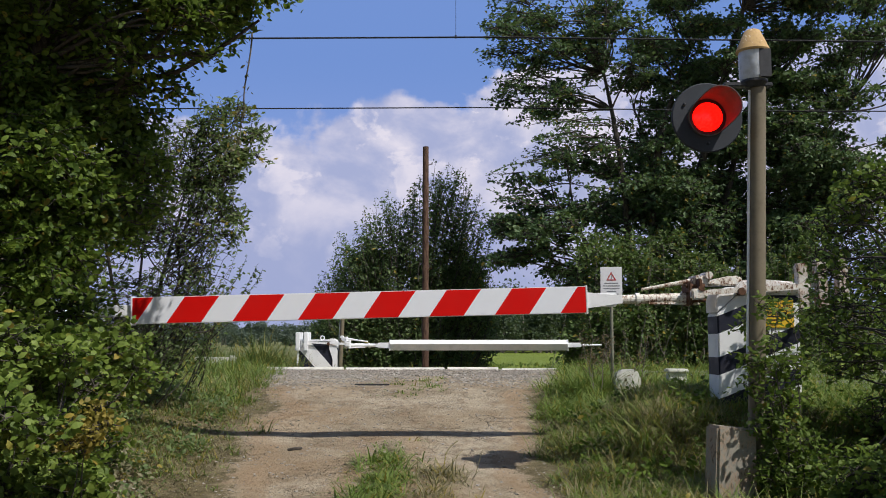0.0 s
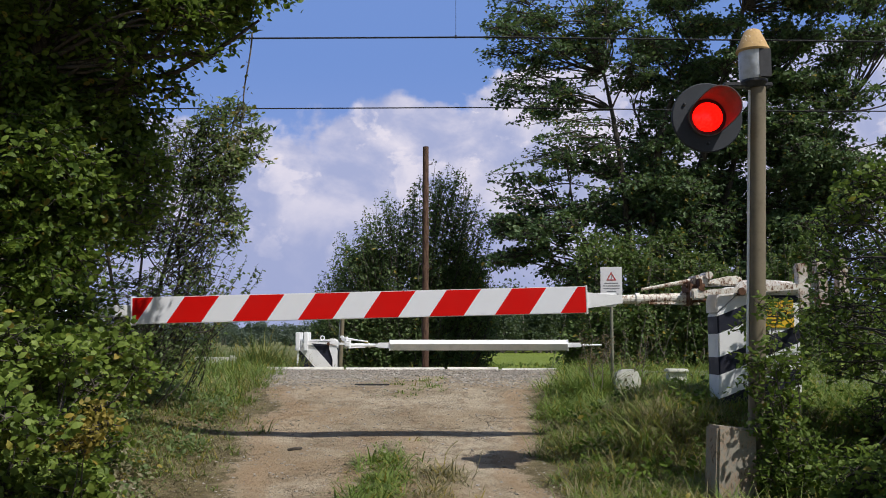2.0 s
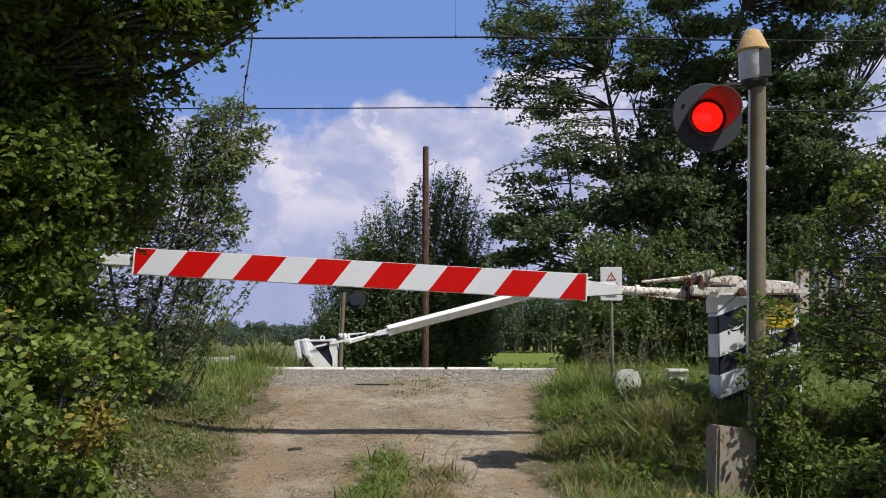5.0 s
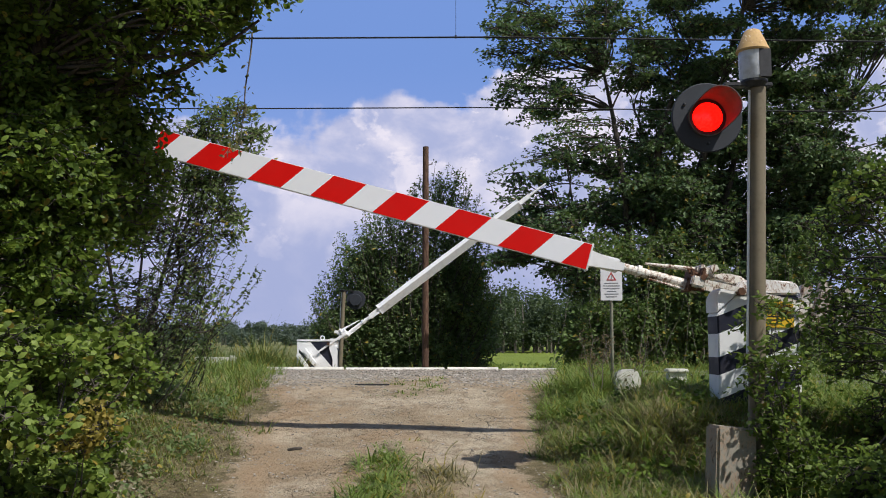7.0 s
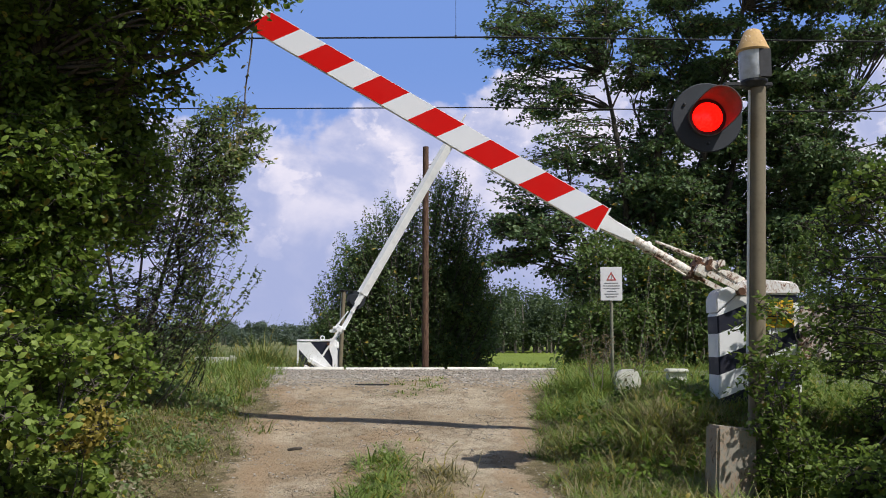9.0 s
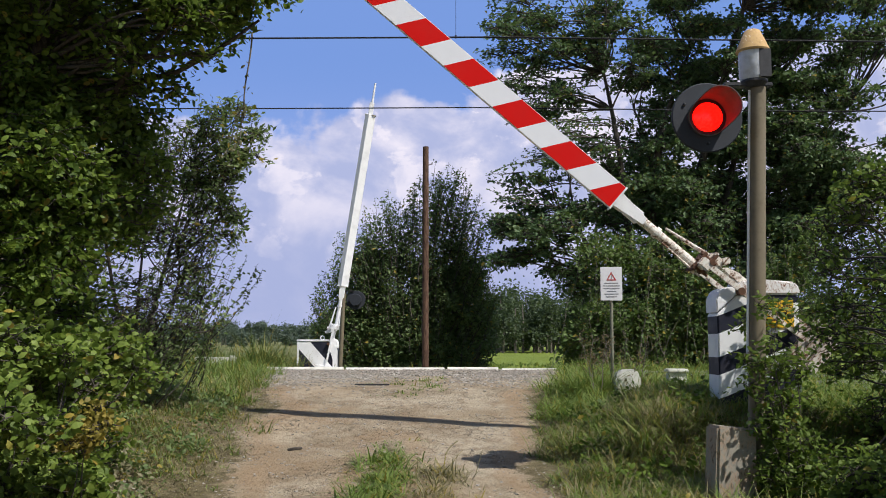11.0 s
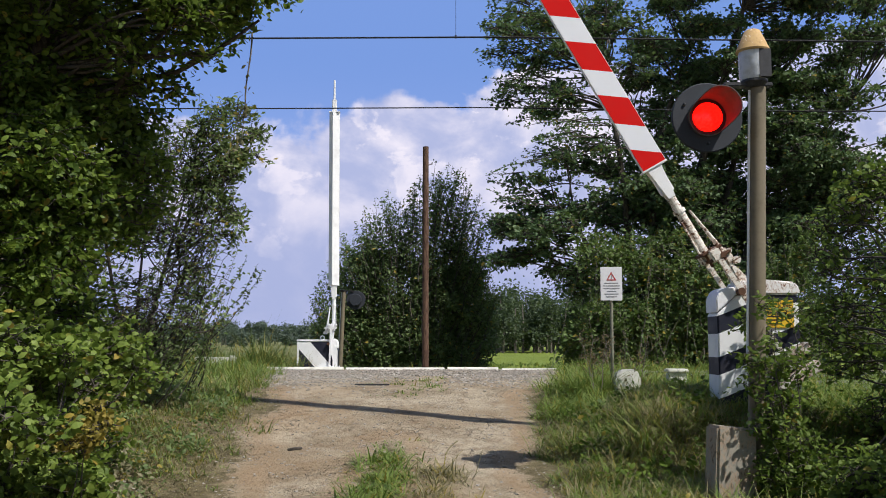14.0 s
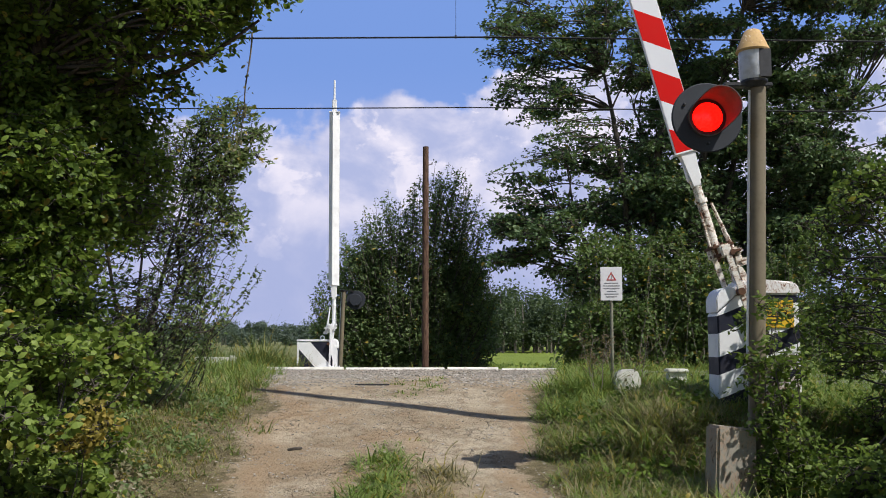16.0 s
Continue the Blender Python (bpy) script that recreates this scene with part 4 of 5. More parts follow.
    part("rod", rod((0, 0, 0.02), (0, 0, 1.53), 0.0035, seg=6), WIRE, dr)
    part("clamp", block(-0.012, 0.012, -0.016, 0.016, -0.015, 0.035, 0.004), WIRE, dr)


build_railway()


def build_stones():
    rng = np.random.default_rng(41)
    V, Fc = [], []
    shape = np.array([(1, 0, 0), (-1, 0, 0), (0, 1, 0), (0, -1, 0), (0, 0, 1), (0, 0, -1)], float)
    tri = [(0, 2, 4), (2, 1, 4), (1, 3, 4), (3, 0, 4), (2, 0, 5), (1, 2, 5), (3, 1, 5), (0, 3, 5)]
    for i in range(10500):
        y = rng.uniform(10.9, 18.0) if i < 7300 else rng.uniform(6, 10.9)
        l, r = lane_edges(y)
        x = rng.uniform(l - 0.6, r + 0.5)
        if 10.9 < y < 14 and rng.random() > (y - 10.7) / 2.2 + 0.55 * float(wavy(x, y, 1.3, 0.9)):
            y += 3.2
        if 10.9 < y < 15 and rng.random() < 0.75 * math.exp(-(((x + 0.3) / 0.55) ** 2)):
            continue
        s = 0.008 + 0.022 * rng.random() ** 2 if y > 10.9 else 0.004 + 0.014 * rng.random() ** 3
        p = shape * s * rng.uniform(0.6, 1.3, (6, 3)) + rng.normal(size=(6, 3)) * s * 0.18
        q, _ = np.linalg.qr(rng.normal(size=(3, 3)))
        p = (p @ q) * [1.15, 1.15, 0.6]
        V.append(p + [x, y, float(ground_z(x, y)) + s * 0.05])
        Fc += [tuple(6 * (len(V) - 1) + k for k in t) for t in tri]
    n = Nodes("ballast_stone")
    isl = n.node("ShaderNodeNewGeometry").outputs["Random Per Island"]
    n.done(n.mix(isl, (0.22, 0.19, 0.15), (0.44, 0.40, 0.35)), 0.9)
    tagged(new("gravel", mesh_of("gravel", np.concatenate(V).tolist(), Fc, n.mat)), "loose grey gravel strewn over the crossing", "gravel", kind="stuff")


build_stones()


# ---------------------------------------------------------------- barriers
def build_barrier(base, flip, label, striped, PIV=1.15):
    """A level crossing barrier. The arm lies towards -x (flip = 1) or +x (flip = -1); the base is under the pivot."""
    s = flip
    thing = empty("level_crossing_barrier", base, label, "barrier", "barriers of the crossing")

    def X(a, b):
        return (a, b) if s > 0 else (-b, -a)

    # housing
    end = 0.545 if striped else 0.74
    body = plate([(s * -0.205, 0.0), (s * end, 0.0), (s * end, 1.03), (s * -0.02, 1.03), (s * -0.205, 0.86)], -0.16, 0.16)
    bmesh.ops.bevel(body, geom=list(body.edges), offset=0.012, segments=2, affect="EDGES")
    housing = part("housing", body, BOXBANDS if striped else FARBANDS, thing, "black and white striped steel housing")
    lid = plate([(s * -0.10, 1.036), (s * (end + 0.02), 1.036), (s * (end + 0.02), 1.085), (s * -0.10, 1.085)] if not striped else [(s * -0.03, 1.036), (s * (end + 0.015), 1.036), (s * (end + 0.015), 1.10), (s * (end - 0.035), 1.155), (s * 0.25, 1.175), (s * 0.02, 1.17), (s * -0.03, 1.10)], -0.175, 0.175)
    bmesh.ops.bevel(lid, geom=list(lid.edges), offset=0.018, segments=3, affect="EDGES")
    part("lid", lid, LIDPAINT if striped else WHITE, thing, "rust-streaked white lid" if striped else "flat white lid", True)
    if not striped:
        part("corner_post", block(*X(end - 0.04, end + 0.004), -0.168, -0.158, 0.02, 1.03, 0.003), WHITE, housing, "white corner strip")
        part("front_post", plate([(s * -0.215, -0.05), (s * -0.10, -0.05), (s * -0.10, 0.62), (s * -0.02, 0.86), (s * -0.02, 1.0), (s * -0.12, 1.0), (s * -0.215, 0.84)], -0.19, -0.163), WHITE, housing, "white front post")
    cap = plate([(s * -0.212, 0.87), (s * -0.212, 1.0), (s * -0.175, 1.075), (s * -0.12, 1.105), (s * -0.035, 1.11), (s * -0.035, 1.038), (s * -0.03, 1.034)], -0.168, 0.168)
    bmesh.ops.bevel(cap, geom=list(cap.edges), offset=0.01, segments=2, affect="EDGES")
    part("shoulder", cap, WHITE, thing, "", True)
    part("plinth", block(*X(-0.26, end + 0.055), -0.24, 0.24, -0.35, -0.002, 0.015), CONCRETE, thing, "weathered concrete plinth")
    part("axle", rod((s * 0.0, -0.25, PIV - 0.01), (s * 0.0, 0.25, PIV - 0.01), 0.035), RUST, thing)
    eye_x, eye_z, eye_r = (0.22, 1.165, 0.03) if striped else (0.17, 1.125, 0.045)
    part("lifting_eye", sweep([(s * eye_x + eye_r * math.cos(a), 0, eye_z + eye_r * math.sin(a)) for a in np.linspace(0, 6.283, 13)], 0.007 if striped else 0.013, 6), RUSTY if striped else WHITE, thing)
    if striped:
        sign = part("warning_plate", block(*X(0.13, 0.49), -0.172, -0.164, 0.735, 0.985, 0.002), YELLOW, housing, "yellow enamel warning plate")
        txt = bpy.data.curves.new("lettering", "FONT")
        txt.body, txt.size, txt.extrude = "ATTENZIONE", 0.062, 0.0008
        txt.align_x = "CENTER"
        ob = new("lettering_source", txt)
        bpy.context.view_layer.update()
        me = bpy.data.meshes.new_from_object(ob.evaluated_get(bpy.context.evaluated_depsgraph_get()))
        bpy.data.objects.remove(ob)
        me.materials.clear()
        me.materials.append(BLACK)
        word = new("lettering", me)
        word.parent = housing
        word.matrix_basis = pose(0.31, -0.1735, 0.915, 90, 0, 0) @ Matrix.Diagonal((0.84, 1.1, 1, 1))
        bm = bmesh.new()
        for k, (w0, w1) in enumerate(((0.19, 0.43), (0.16, 0.45), (0.20, 0.40), (0.24, 0.38))):
            block(w0, w1, -0.1745, -0.1725, 0.865 - k * 0.033, 0.877 - k * 0.033, 0, bm)
        part("text_bars", bm, BLACK, housing)

    # arm: local origin at the pivot, lying along the arm
    COAT = RUSTY if striped else WHITE
    bm = rod((s * -0.45, 0, -0.125), (s * -1.16, 0, -0.125), 0.048, 0.042, 16)
    rod((s * -0.88, 0, -0.125), (s * -0.92, 0, -0.125), 0.06, 0.06, 16, bm)
    for y in (-0.21, 0.21):
        plate([(s * -0.34, -0.115), (s * -0.34, -0.065), (s * -0.06, -0.052), (s * 0.06, -0.052), (s * 0.69, -0.025), (s * 0.69, -0.06), (s * 0.06, -0.098), (s * -0.06, -0.098)], y - 0.012, y + 0.012, bm)
    block(*X(-0.45, -0.33), -0.222, 0.222, -0.15, -0.05, 0.015, bm)
    arm = part("arm", bm, COAT, thing, "white steel yoke and tube")
    arm.location = (0, 0, PIV)
    bm = block(*X(-1.39, -1.10), -0.04, 0.04, -0.19, -0.06, 0.01)
    plate([(s * -1.39, -0.20), (s * -1.39, -0.05), (s * -1.05, -0.09), (s * -1.05, -0.16)], -0.047, 0.047, bm)
    part("socket", bm, WHITE, arm)
    part("stay", rod((s * -0.30, 0.0, 0.045), (s * -0.86, 0.0, -0.035), 0.028, 0.012), COAT, arm)
    part("stay", rod((s * -0.34, -0.05, -0.185), (s * -0.80, -0.03, -0.17), 0.011), COAT, arm)
    bm = block(*X(-0.40, -0.24), -0.10, 0.10, -0.02, 0.07, 0.02)
    rod((s * -0.25, -0.12, 0.075), (s * -0.25, 0.12, 0.075), 0.035, None, 14, bm)
    rod((s * -0.36, -0.12, 0.06), (s * -0.36, 0.12, 0.06), 0.022, None, 12, bm)
    part("bracket", bm, COAT, arm, "bracket with worn paint")
    bm = block(*X(-0.455, -0.425), -0.16, 0.10, -0.20, 0.01, 0.008)
    block(*X(-0.375, -0.345), -0.20, 0.10, -0.17, 0.045, 0.008, bm)
    for z in (-0.155, -0.085, -0.02):
        rod((s * -0.47, -0.10, z), (s * -0.30, -0.12, z), 0.016, None, 8, bm)
    rod((s * -0.36, -0.23, -0.05), (s * -0.36, 0.12, -0.05), 0.026, None, 10, bm)
    part("clamp", bm, RUST if striped else WHITE, arm, "rusty bolted clamp" if striped else "white bolted clamp")
    if striped:
        bm = plate([(-0.24, -0.02), (-0.24, 0.01), (-0.19, 0.042), (-0.09, 0.062), (0.02, 0.066), (0.06, 0.03), (0.06, -0.03)], -0.12, 0.12)
        bmesh.ops.bevel(bm, geom=list(bm.edges), offset=0.014, segments=2, affect="EDGES")
        part("hub", bm, COAT, arm, "domed hub cover with flaking paint", True)
    f = -1 if striped else 1
    bm = plate([(f * 0.055, 0.006), (f * 0.055, -0.243), (f * 0.01, -0.243), (f * -0.095, -0.09), (f * -0.01, 0.006)], s * -5.61, s * -1.39)
    bmesh.ops.rotate(bm, verts=bm.verts, matrix=Matrix(((0, 1, 0), (1, 0, 0), (0, 0, 1))))
    part("beam", bm, WHITE if striped else FARPAINT, arm, "white box-section beam")
    if striped:
        part("banded_sheet", block(*X(-5.606, -1.394), -0.0595, -0.0565, -0.238, 0.001, 0), BANDS, arm, "red and white reflective bands")
    else:
        part("banded_sheet", block(*X(-5.606, -1.394), 0.0565, 0.0595, -0.238, 0.001, 0), BANDS, arm, "red and white reflective bands")
    part("end_cap", block(*X(-1.392, -1.375), -0.062, 0.062, -0.252, 0.015, 0.004), WHITE, arm)
    part("end_cap", block(*X(-5.625, -5.608), -0.062, 0.062, -0.252, 0.015, 0.004), WHITE, arm)
    bm = block(*X(-5.93, -5.60), -0.028, 0.028, -0.17, -0.06, 0.01)
    rod((s * -5.9, 0, -0.115), (s * -6.42, 0, -0.115), 0.027, 0.022, 12, bm)
    part("tip", bm, WHITE, arm, "thin white tip tube")
    for y in (-0.215, 0.215):
        for k in range(2):
            a = (0.68 if striped else 0.53) + 0.19 * k
            part("counterweight", block(*X(a, a + 0.10), y - 0.05, y + 0.05, -0.25, 0.19, 0.012), IRON if striped else WHITE, arm, "rusty off-white counterweight slab" if striped else "white counterweight slab")
    for o in (arm, *arm.children):
        o.data.transform(Matrix.Translation((0, 0, 0.077)))
    prop = None
    if striped:
        bm = rod((0, 0, 0.02), (0, 0, -0.96), 0.011, 0.009, 8)
        rod((-0.03, 0, -0.96), (0.03, 0, -0.96), 0.01, None, 8, bm)
        prop = part("prop", bm, WHITE, arm, "thin prop hanging from the tip", False, (-6.25, 0.0, -0.04))
    return thing, arm, prop


near_barrier, near_arm, near_prop = build_barrier((2.72, 8.26, -0.013), 1, "raising level crossing barrier with red and white arm and striped housing", True, 1.073)
far_barrier, far_arm, far_prop = build_barrier((-2.70, 21.1, -0.48), -1, "white level crossing barrier beyond the tracks, arm rising", False, 0.993)


# ---------------------------------------------------------------- signals
def build_signal(base, height, label, turn, side=-1, lantern=True):
    """A warning signal: pole, lantern on top, bracket and round disc with a hooded red lens."""
    thing = empty("crossing_signal", base, label, "signal light", "signals of the crossing")
    part("pole", rod((-0.09, 0, -0.4), (0.03, 0, height), 0.062, 0.058, 20), POLE, thing, "grey-brown steel pole", True)
    part("conduit", rod((-0.121, 0.0, 0.6), (-0.037, 0.0, height - 0.02), 0.010), WHITE, thing, "thin white conduit")
    top = height
    part("bracket", block(-0.24 if side < 0 else -0.1, 0.13 if side < 0 else 0.32, -0.045, 0.05, top + 0.002, top + 0.034, 0.006), STEEL, thing)
    part("collar", turned([(0.07, top - 0.004), (0.10, top + 0.036), (0.10, top + 0.05), (0.07, top + 0.056)], 20), STEEL, thing)
    if lantern:
        lan = part("lantern", turned([(0.095, top + 0.055), (0.108, top + 0.08), (0.108, top + 0.28), (0.10, top + 0.285)], 24), LAMPGLASS, thing, "frosted lantern glass", True)
        part("lantern_door", plate([(0.010, top + 0.06), (0.098, top + 0.06), (0.098, top + 0.274), (0.010, top + 0.274)], -0.110, -0.04), STEEL, lan, "dark lantern door")
        cap = part("cap", turned([(0.122, top + 0.275), (0.128, top + 0.288), (0.122, top + 0.30), (0.058, top + 0.445), (0.048, top + 0.452), (0.0, top + 0.456)], 28), CAP, thing, "flaking ochre conical cap", True)
    c = Vector((-0.37 * -side, 0.0, top - 0.235))
    disc = part("disc", turned([(0.0, -0.012), (0.262, -0.012), (0.27, -0.006), (0.27, 0.006), (0.262, 0.012), (0.0, 0.012)], 48, axis="Y"), DISC, thing, "dark round signal disc")
    disc.matrix_basis = Matrix.Translation(c) @ pose(0, 0, 0, 0, 0, turn)
    part("lens", turned([(0.112, 0.013), (0.112, 0.03), (0.09, 0.046), (0.05, 0.056), (0.0, 0.06)], 32, axis="Y"), LENS if turn < 90 else STEEL, disc, "glowing red lens", True)
    # hood: a sleeve round the lens, open below at the front
    bm = bmesh.new()
    seg = 40
    rings = []
    for r in (0.150, 0.144):
        for j in range(5):
            ring = []
            for k in range(seg):
                a = 2 * math.pi * k / seg
                off = abs((math.degrees(a) - 50 + 180) % 360 - 180)
                reach = 0.36 - 0.33 * smoothstep(62, 125, off)
                ring.append(bm.verts.new((r * math.cos(a), -0.014 - float(reach) * j / 4, r * math.sin(a))))
            rings.append(ring)
    for i in (0, 1, 2, 3, 5, 6, 7, 8):
        for k in range(seg):
            bm.faces.new((rings[i][k], rings[i][(k + 1) % seg], rings[i + 1][(k + 1) % seg], rings[i + 1][k]))
    for k in range(seg):
        bm.faces.new((rings[4][k], rings[4][(k + 1) % seg], rings[9][(k + 1) % seg], rings[9][k]))
    part("hood", bm, HOODPAINT, disc, "black sheet hood", True)
    for a in (30, 150, 270):
        p = (0.2 * math.cos(radians(a)), -0.012, 0.2 * math.sin(radians(a)))
        part("bolt", turned([(0.012, 0.0), (0.012, 0.012), (0.006, 0.016)], 8, at=p, axis="Y"), STEEL, disc)
    part("case", turned([(0.16, -0.15), (0.17, -0.13), (0.17, -0.013)], 28, axis="Y"), DISC, disc)
    return thing


HOODPAINT = paint("hood_paint", (0.10, 0.09, 0.09), dirt=(0.06, 0.06, 0.06), amount=0.4, rough=0.5)
build_signal((2.385, 6.6, -0.10), 2.635, "grey signal pole with lit red warning light and lantern", 0)
build_signal((-2.84, 25.0, -0.75), 2.70, "grey signal pole beyond the tracks with its disc turned away", 180, 1, False)


# ---------------------------------------------------------------- small things
def build_small():
    pole = empty("telegraph_pole", (-0.447, 22.5, -0.5), "rust-brown weathered pole beyond the tracks", "pole")
    part("shaft", rod((0, 0, -0.3), (0, 0, 6.08), 0.088, 0.075, 16), WOODPOLE, pole, "", True)
    for z in (5.6, 4.2, 2.9):
        part("pin", rod((0.07, -0.02, z), (0.16, -0.04, z + 0.02), 0.012), RUST, pole)

    sign = empty("warning_sign", (2.10, 11.0, 0.045), "small white warning board on a thin grey post", "sign")
    part("post", rod((0, 0.02, -0.3), (0, 0.02, 1.42), 0.021, 0.021, 12), GREYPOST, sign, "", True)
    board = part("board", block(-0.135, 0.135, -0.010, 0.0, 1.05, 1.47, 0.003), BOARD, sign, "white board with red triangle")
    bm = bmesh.new()
    tri = [(-0.062, 1.30), (0.062, 1.30), (0.0, 1.412)]
    inner = [(-0.040, 1.313), (0.040, 1.313), (0.0, 1.385)]
    for k in range(3):
        j = (k + 1) % 3
        plate([tri[k], tri[j], inner[j], inner[k]], -0.0125, -0.0105, bm)
    part("triangle", bm, REDINK, board, "red warning triangle")
    bm = block(-0.004, 0.004, -0.0125, -0.0105, 1.335, 1.367, 0)
    block(-0.004, 0.004, -0.0125, -0.0105, 1.320, 1.328, 0, bm)
    part("exclamation_mark", bm, BLACK, board)
    bm = bmesh.new()
    for k, w in enumerate((0.085, 0.105, 0.10, 0.06, 0.09, 0.07)):
        block(-w, w, -0.0125, -0.0105, 1.262 - 0.034 * k, 1.272 - 0.034 * k, 0, bm)
    part("text_bars", bm, INK, board)

    # painted marker stones
    for x, y, w, h, lab in ((2.17, 10.5, 0.30, 0.30, "limewashed squat marker stone in the grass"), (2.78, 10.6, 0.26, 0.30, "small limewashed stone with a flat cap in the grass")):
        bm = plate([(-w / 2, -0.2), (w / 2, -0.2), (w / 2 * 0.95, h * 0.75), (w * 0.3, h), (-w * 0.34, h * 0.96), (-w / 2 * 0.97, h * 0.7)], -0.1, 0.1)
        if w < 0.28:
            bm.free()
            bm = block(-0.105, 0.105, -0.08, 0.08, -0.2, h - 0.035, 0.012)
            block(-0.125, 0.125, -0.11, 0.11, h - 0.037, h, 0.01, bm)
        else:
            bmesh.ops.bevel(bm, geom=list(bm.edges), offset=0.025, segments=2, affect="EDGES")
        ob = part("marker_stone", bm, LIME, None, "", True, (x, y, 0.265 - h))
        tagged(ob, lab, "stone")

    bm = plate([(-0.165, -0.5), (0.165, -0.5), (0.155, 0.375), (-0.145, 0.40)], -0.09, 0.09)
    bmesh.ops.bevel(bm, geom=list(bm.edges), offset=0.018, segments=2, affect="EDGES")
    ob = part("concrete_block", bm, OLDBLOCK)
    ob.matrix_basis = pose(2.02, 6.33, -0.385, 0, 2, 12)
    tagged(ob, "weathered concrete block sunk in the bank", "block")

    bm = block(-0.45, 0.45, -0.06, 0.06, 0.0, 0.17, 0.03)
    block(0.28, 0.47, -0.07, 0.07, -0.02, 0.2, 0.04, bm)
    block(-0.42, -0.34, -0.05, 0.05, -0.45, 0.02, 0.01, bm)
    block(0.30, 0.38, -0.05, 0.05, -0.45, 0.0, 0.01, bm)
    ob = part("trackside_duct", bm, LIME, None, "", True, (-4.95, 19.3, 0.06))
    tagged(ob, "pale trackside duct half hidden in grass", "duct")

    # dead weeds in front of the thicket
    rng = np.random.default_rng(61)
    for k in range(9):
        x, y = rng.uniform(1.45, 2.35), rng.uniform(10.2, 11.0)
        z = float(ground_z(x, y)) - 0.02
        h = rng.uniform(0.45, 0.85)
        top = np.array([x + rng.normal() * 0.1, y, z + h])
        stem = bend(rng, (x, y, z), top, 7, 0.05)
        paths = [(stem, 0.006, 0.003, 4)]
        for _ in range(7):
            q = stem[rng.integers(2, 7)]
            paths.append((bend(rng, q, q + np.array([rng.normal() * 0.09, rng.normal() * 0.06, rng.uniform(0.05, 0.16)]), 4, 0.05), 0.003, 0.0015, 3))
        v, f = tubes(paths)
        weed = new("dead_weed", mesh_of("dead_weed", v, f, BARK_PALE))
        tagged(weed, "dry brown weed stalk with seed heads", "weed", "dry weeds by the track")
        pos = np.concatenate([p[0][-2:] for p in paths])
        pos = np.repeat(pos, 4, axis=0) + rng.normal(size=(len(pos) * 4, 3)) * 0.02
        v, f = leaf_cloud(rng, pos, rng.uniform(0.02, 0.05, len(pos)), 2.2, 0.3)
        seeds = new("seed_head", mesh_of("seed_head", v.tolist(), f.tolist(), WEED))
        seeds.parent = weed
        tagged(seeds, kind="stuff")

    # straw and a stick on the lane
    for pts, r, mat, name, lab in (([(0.02, 8.0, 0.01), (0.06, 8.05, 0.06), (0.13, 8.1, 0.11)], 0.006, GRASS_DRY, "straw", "pale bent straw lying on the lane"), ([(-1.42, 8.2, 0.01), (-1.36, 8.22, 0.02), (-1.30, 8.26, 0.01)], 0.012, BARK, "stick", "short dark stick lying on the lane"), ([(-0.2, 6.6, 0.0), (-0.18, 6.75, 0.1), (-0.19, 6.8, 0.22)], 0.004, GRASS_DRY, "straw", "dead straw stalk beside the grass strip")):
        ob = part(name, sweep([(x, y, float(ground_z(x, y)) + z) for x, y, z in pts], r, 5), mat)
        tagged(ob, lab, name)

    # vine hanging from the bough; its origin is where it hangs
    rng = np.random.default_rng(51)
    vine = empty("hanging_vine", (-1.56, 7.0, 3.12), "dry pale vine hanging from the bough over the lane", "vine")
    tw = bend(rng, (0, 0, 0), (-0.05, 0, -0.72), 9, 0.02)
    tw2 = bend(rng, (-0.045, 0, -0.6), (-0.22, 0.03, -1.02), 7, 0.06)
    tw3 = bend(rng, (-0.05, 0, -0.66), (-0.12, -0.02, -0.98), 6, 0.06)
    v, f = tubes([(tw, 0.008, 0.006, 5), (tw2, 0.006, 0.003, 4), (tw3, 0.005, 0.003, 4)])
    new("stem", mesh_of("stem", v, f, BARK_PALE, True)).parent = vine
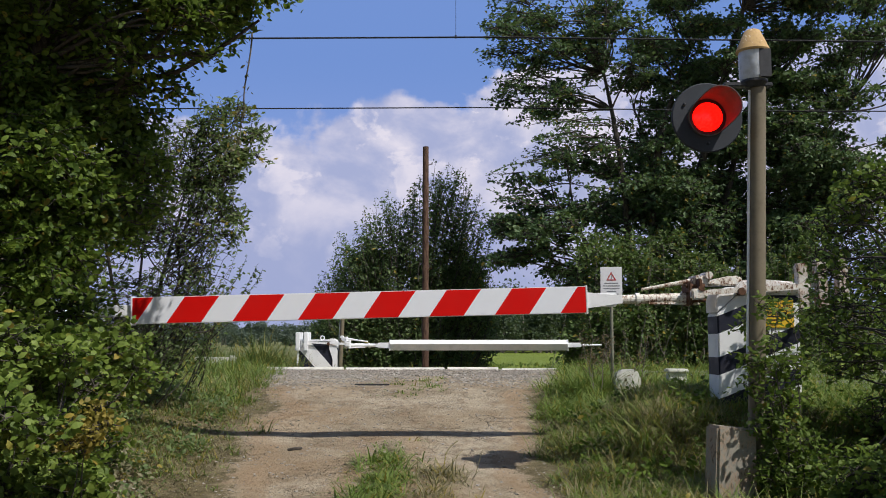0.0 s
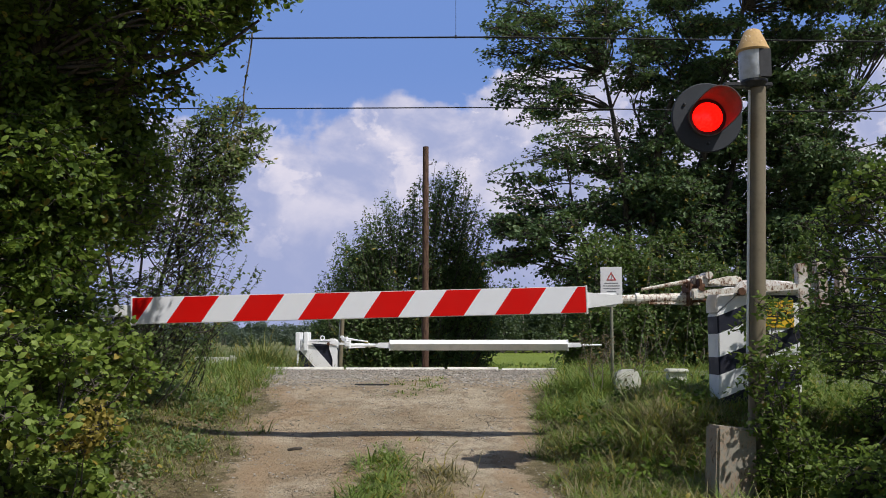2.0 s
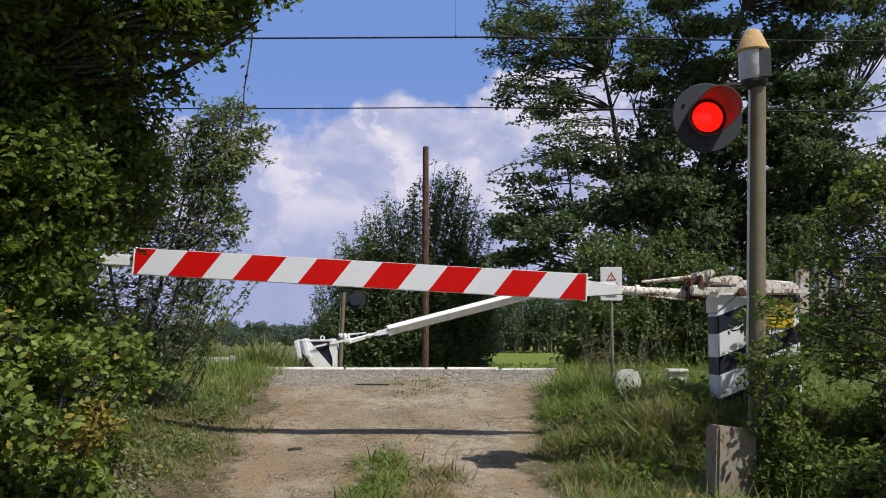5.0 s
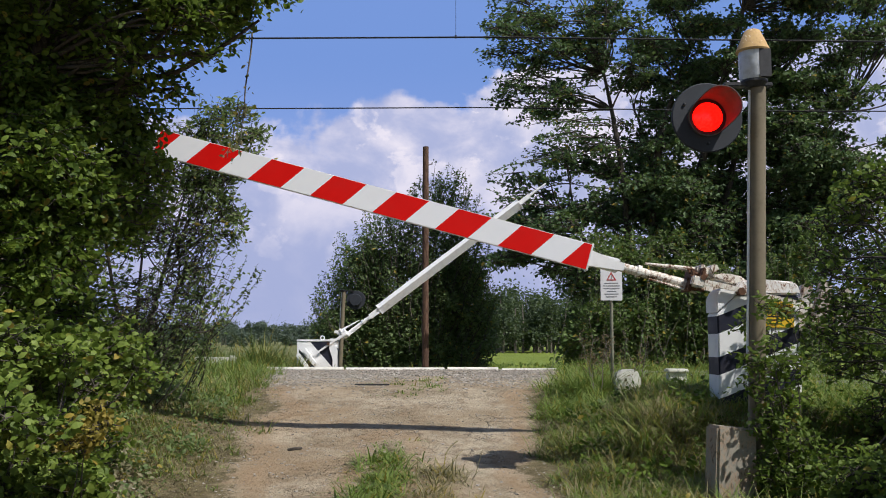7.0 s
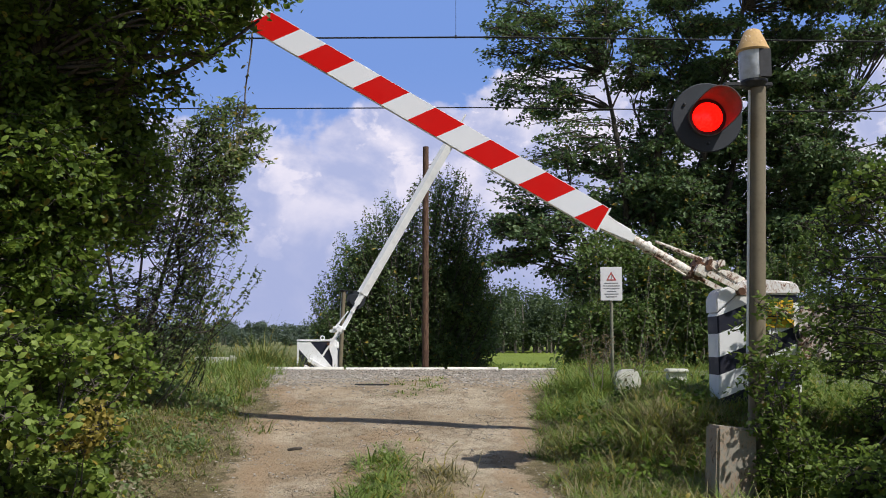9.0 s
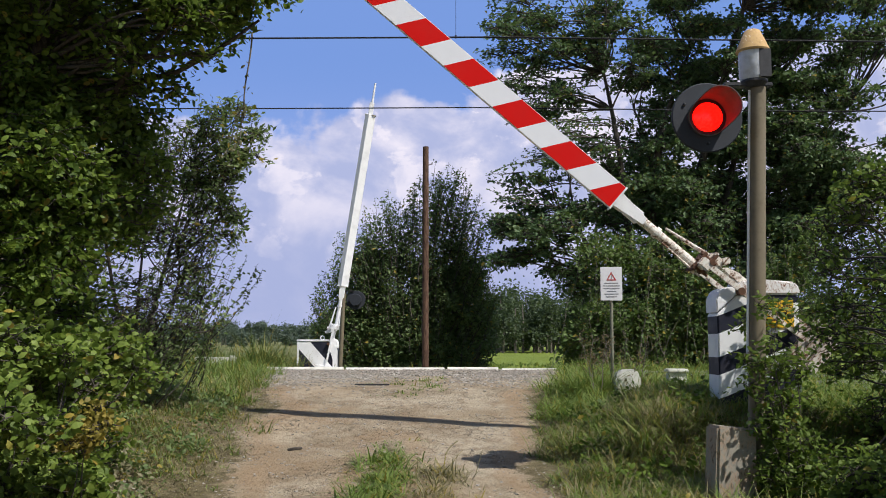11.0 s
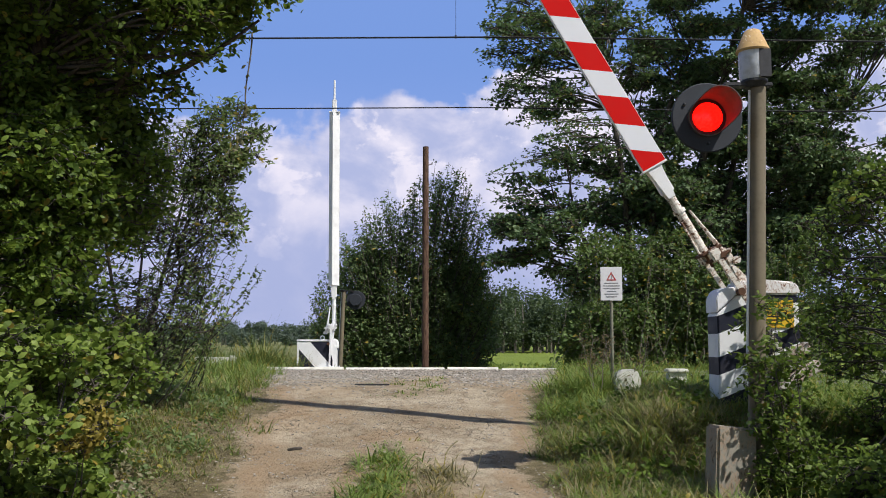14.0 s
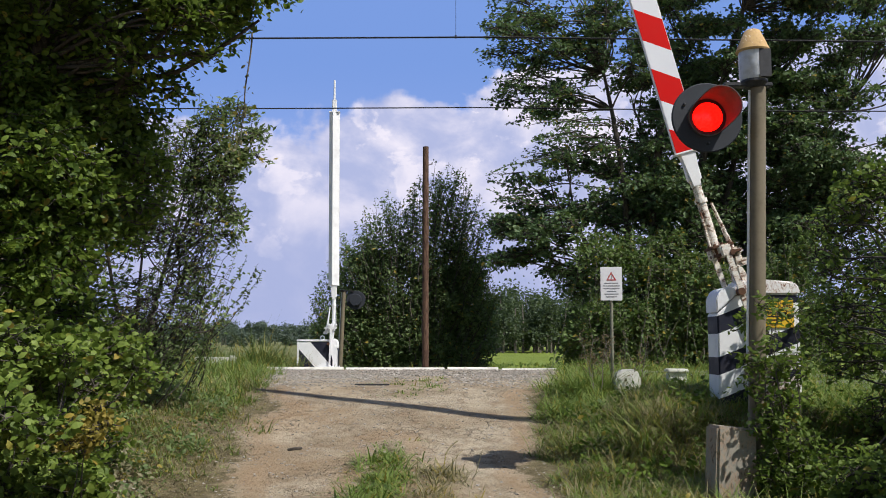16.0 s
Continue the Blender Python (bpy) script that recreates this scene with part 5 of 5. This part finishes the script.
    pos = np.concatenate([tw[rng.integers(3, 9, 14)], tw2[rng.integers(0, 7, 44)], tw3[rng.integers(0, 6, 34)]]) + rng.normal(size=(92, 3)) * 0.03
    v, f = leaf_cloud(rng, pos, rng.uniform(0.03, 0.06, 92), 2.0, 0.3, 0.6, True)
    lv = new("leaves", mesh_of("leaves", v.tolist(), f.tolist(), LEAF_PALE))
    lv.parent = vine
    tagged(lv, "withered pale leaves", kind="stuff")
    return vine


vine = build_small()


# ---------------------------------------------------------------- what moves
def motions():
    near = [(0, 0), (3.6, 0), (3.8, 0.25), (4.0, 0.85), (4.2, 1.45), (5.2, 5.7), (6.3, 11.5), (6.5, 12.9), (7.0, 16.5), (7.5, 20.05), (8.0, 24.3), (8.5, 28.2), (9.0, 32.1), (9.2, 33.4), (10.3, 39.0), (11.3, 44.1), (11.5, 45.1), (12.0, 47.7), (12.5, 50.6), (13.0, 54.0), (13.5, 57.8), (14.0, 61.8), (14.5, 65.9), (15.0, 69.7), (15.5, 73.3), (16.0, 76.5)]
    walk(near_arm, [(t, pose(0, 0, 1.073, 0, a - 1.43, 0)) for t, a in near])
    walk(near_prop, [(t, pose(-6.25, 0, -0.04, 0, min(4.5, a) - a + 1.43, 0)) for t, a in near])
    far = [(0, 0), (2.8, 0), (3.2, 0.6), (3.5, 1.6), (4.0, 4.7), (4.2, 6.3), (5.2, 16.8), (6.3, 29.0), (6.5, 31.2), (7.0, 37.2), (7.5, 43.0), (8.0, 49.0), (8.5, 54.8), (9.0, 60.4), (9.2, 62.6), (10.3, 74.5), (11.3, 84.2), (11.5, 86.0), (11.8, 88.8), (12.0, 90.2), (12.3, 90.4), (16.0, 90.4)]
    walk(far_arm, [(t, pose(0.05, 0, 0.993, 0, -a, 0)) for t, a in far])
    sway = [(0, 0.3), (1.5, 0.8), (3.5, -0.9), (5.0, 0.4), (7.0, -0.4), (9.0, -0.6), (10.2, 0.3), (12.5, -0.7), (14.0, -0.9), (15.0, 0.0), (16.0, -0.3)]
    walk(vine, [(t, pose(-1.56, 7.0, 3.12, 0, a, 0)) for t, a in sway])


motions()
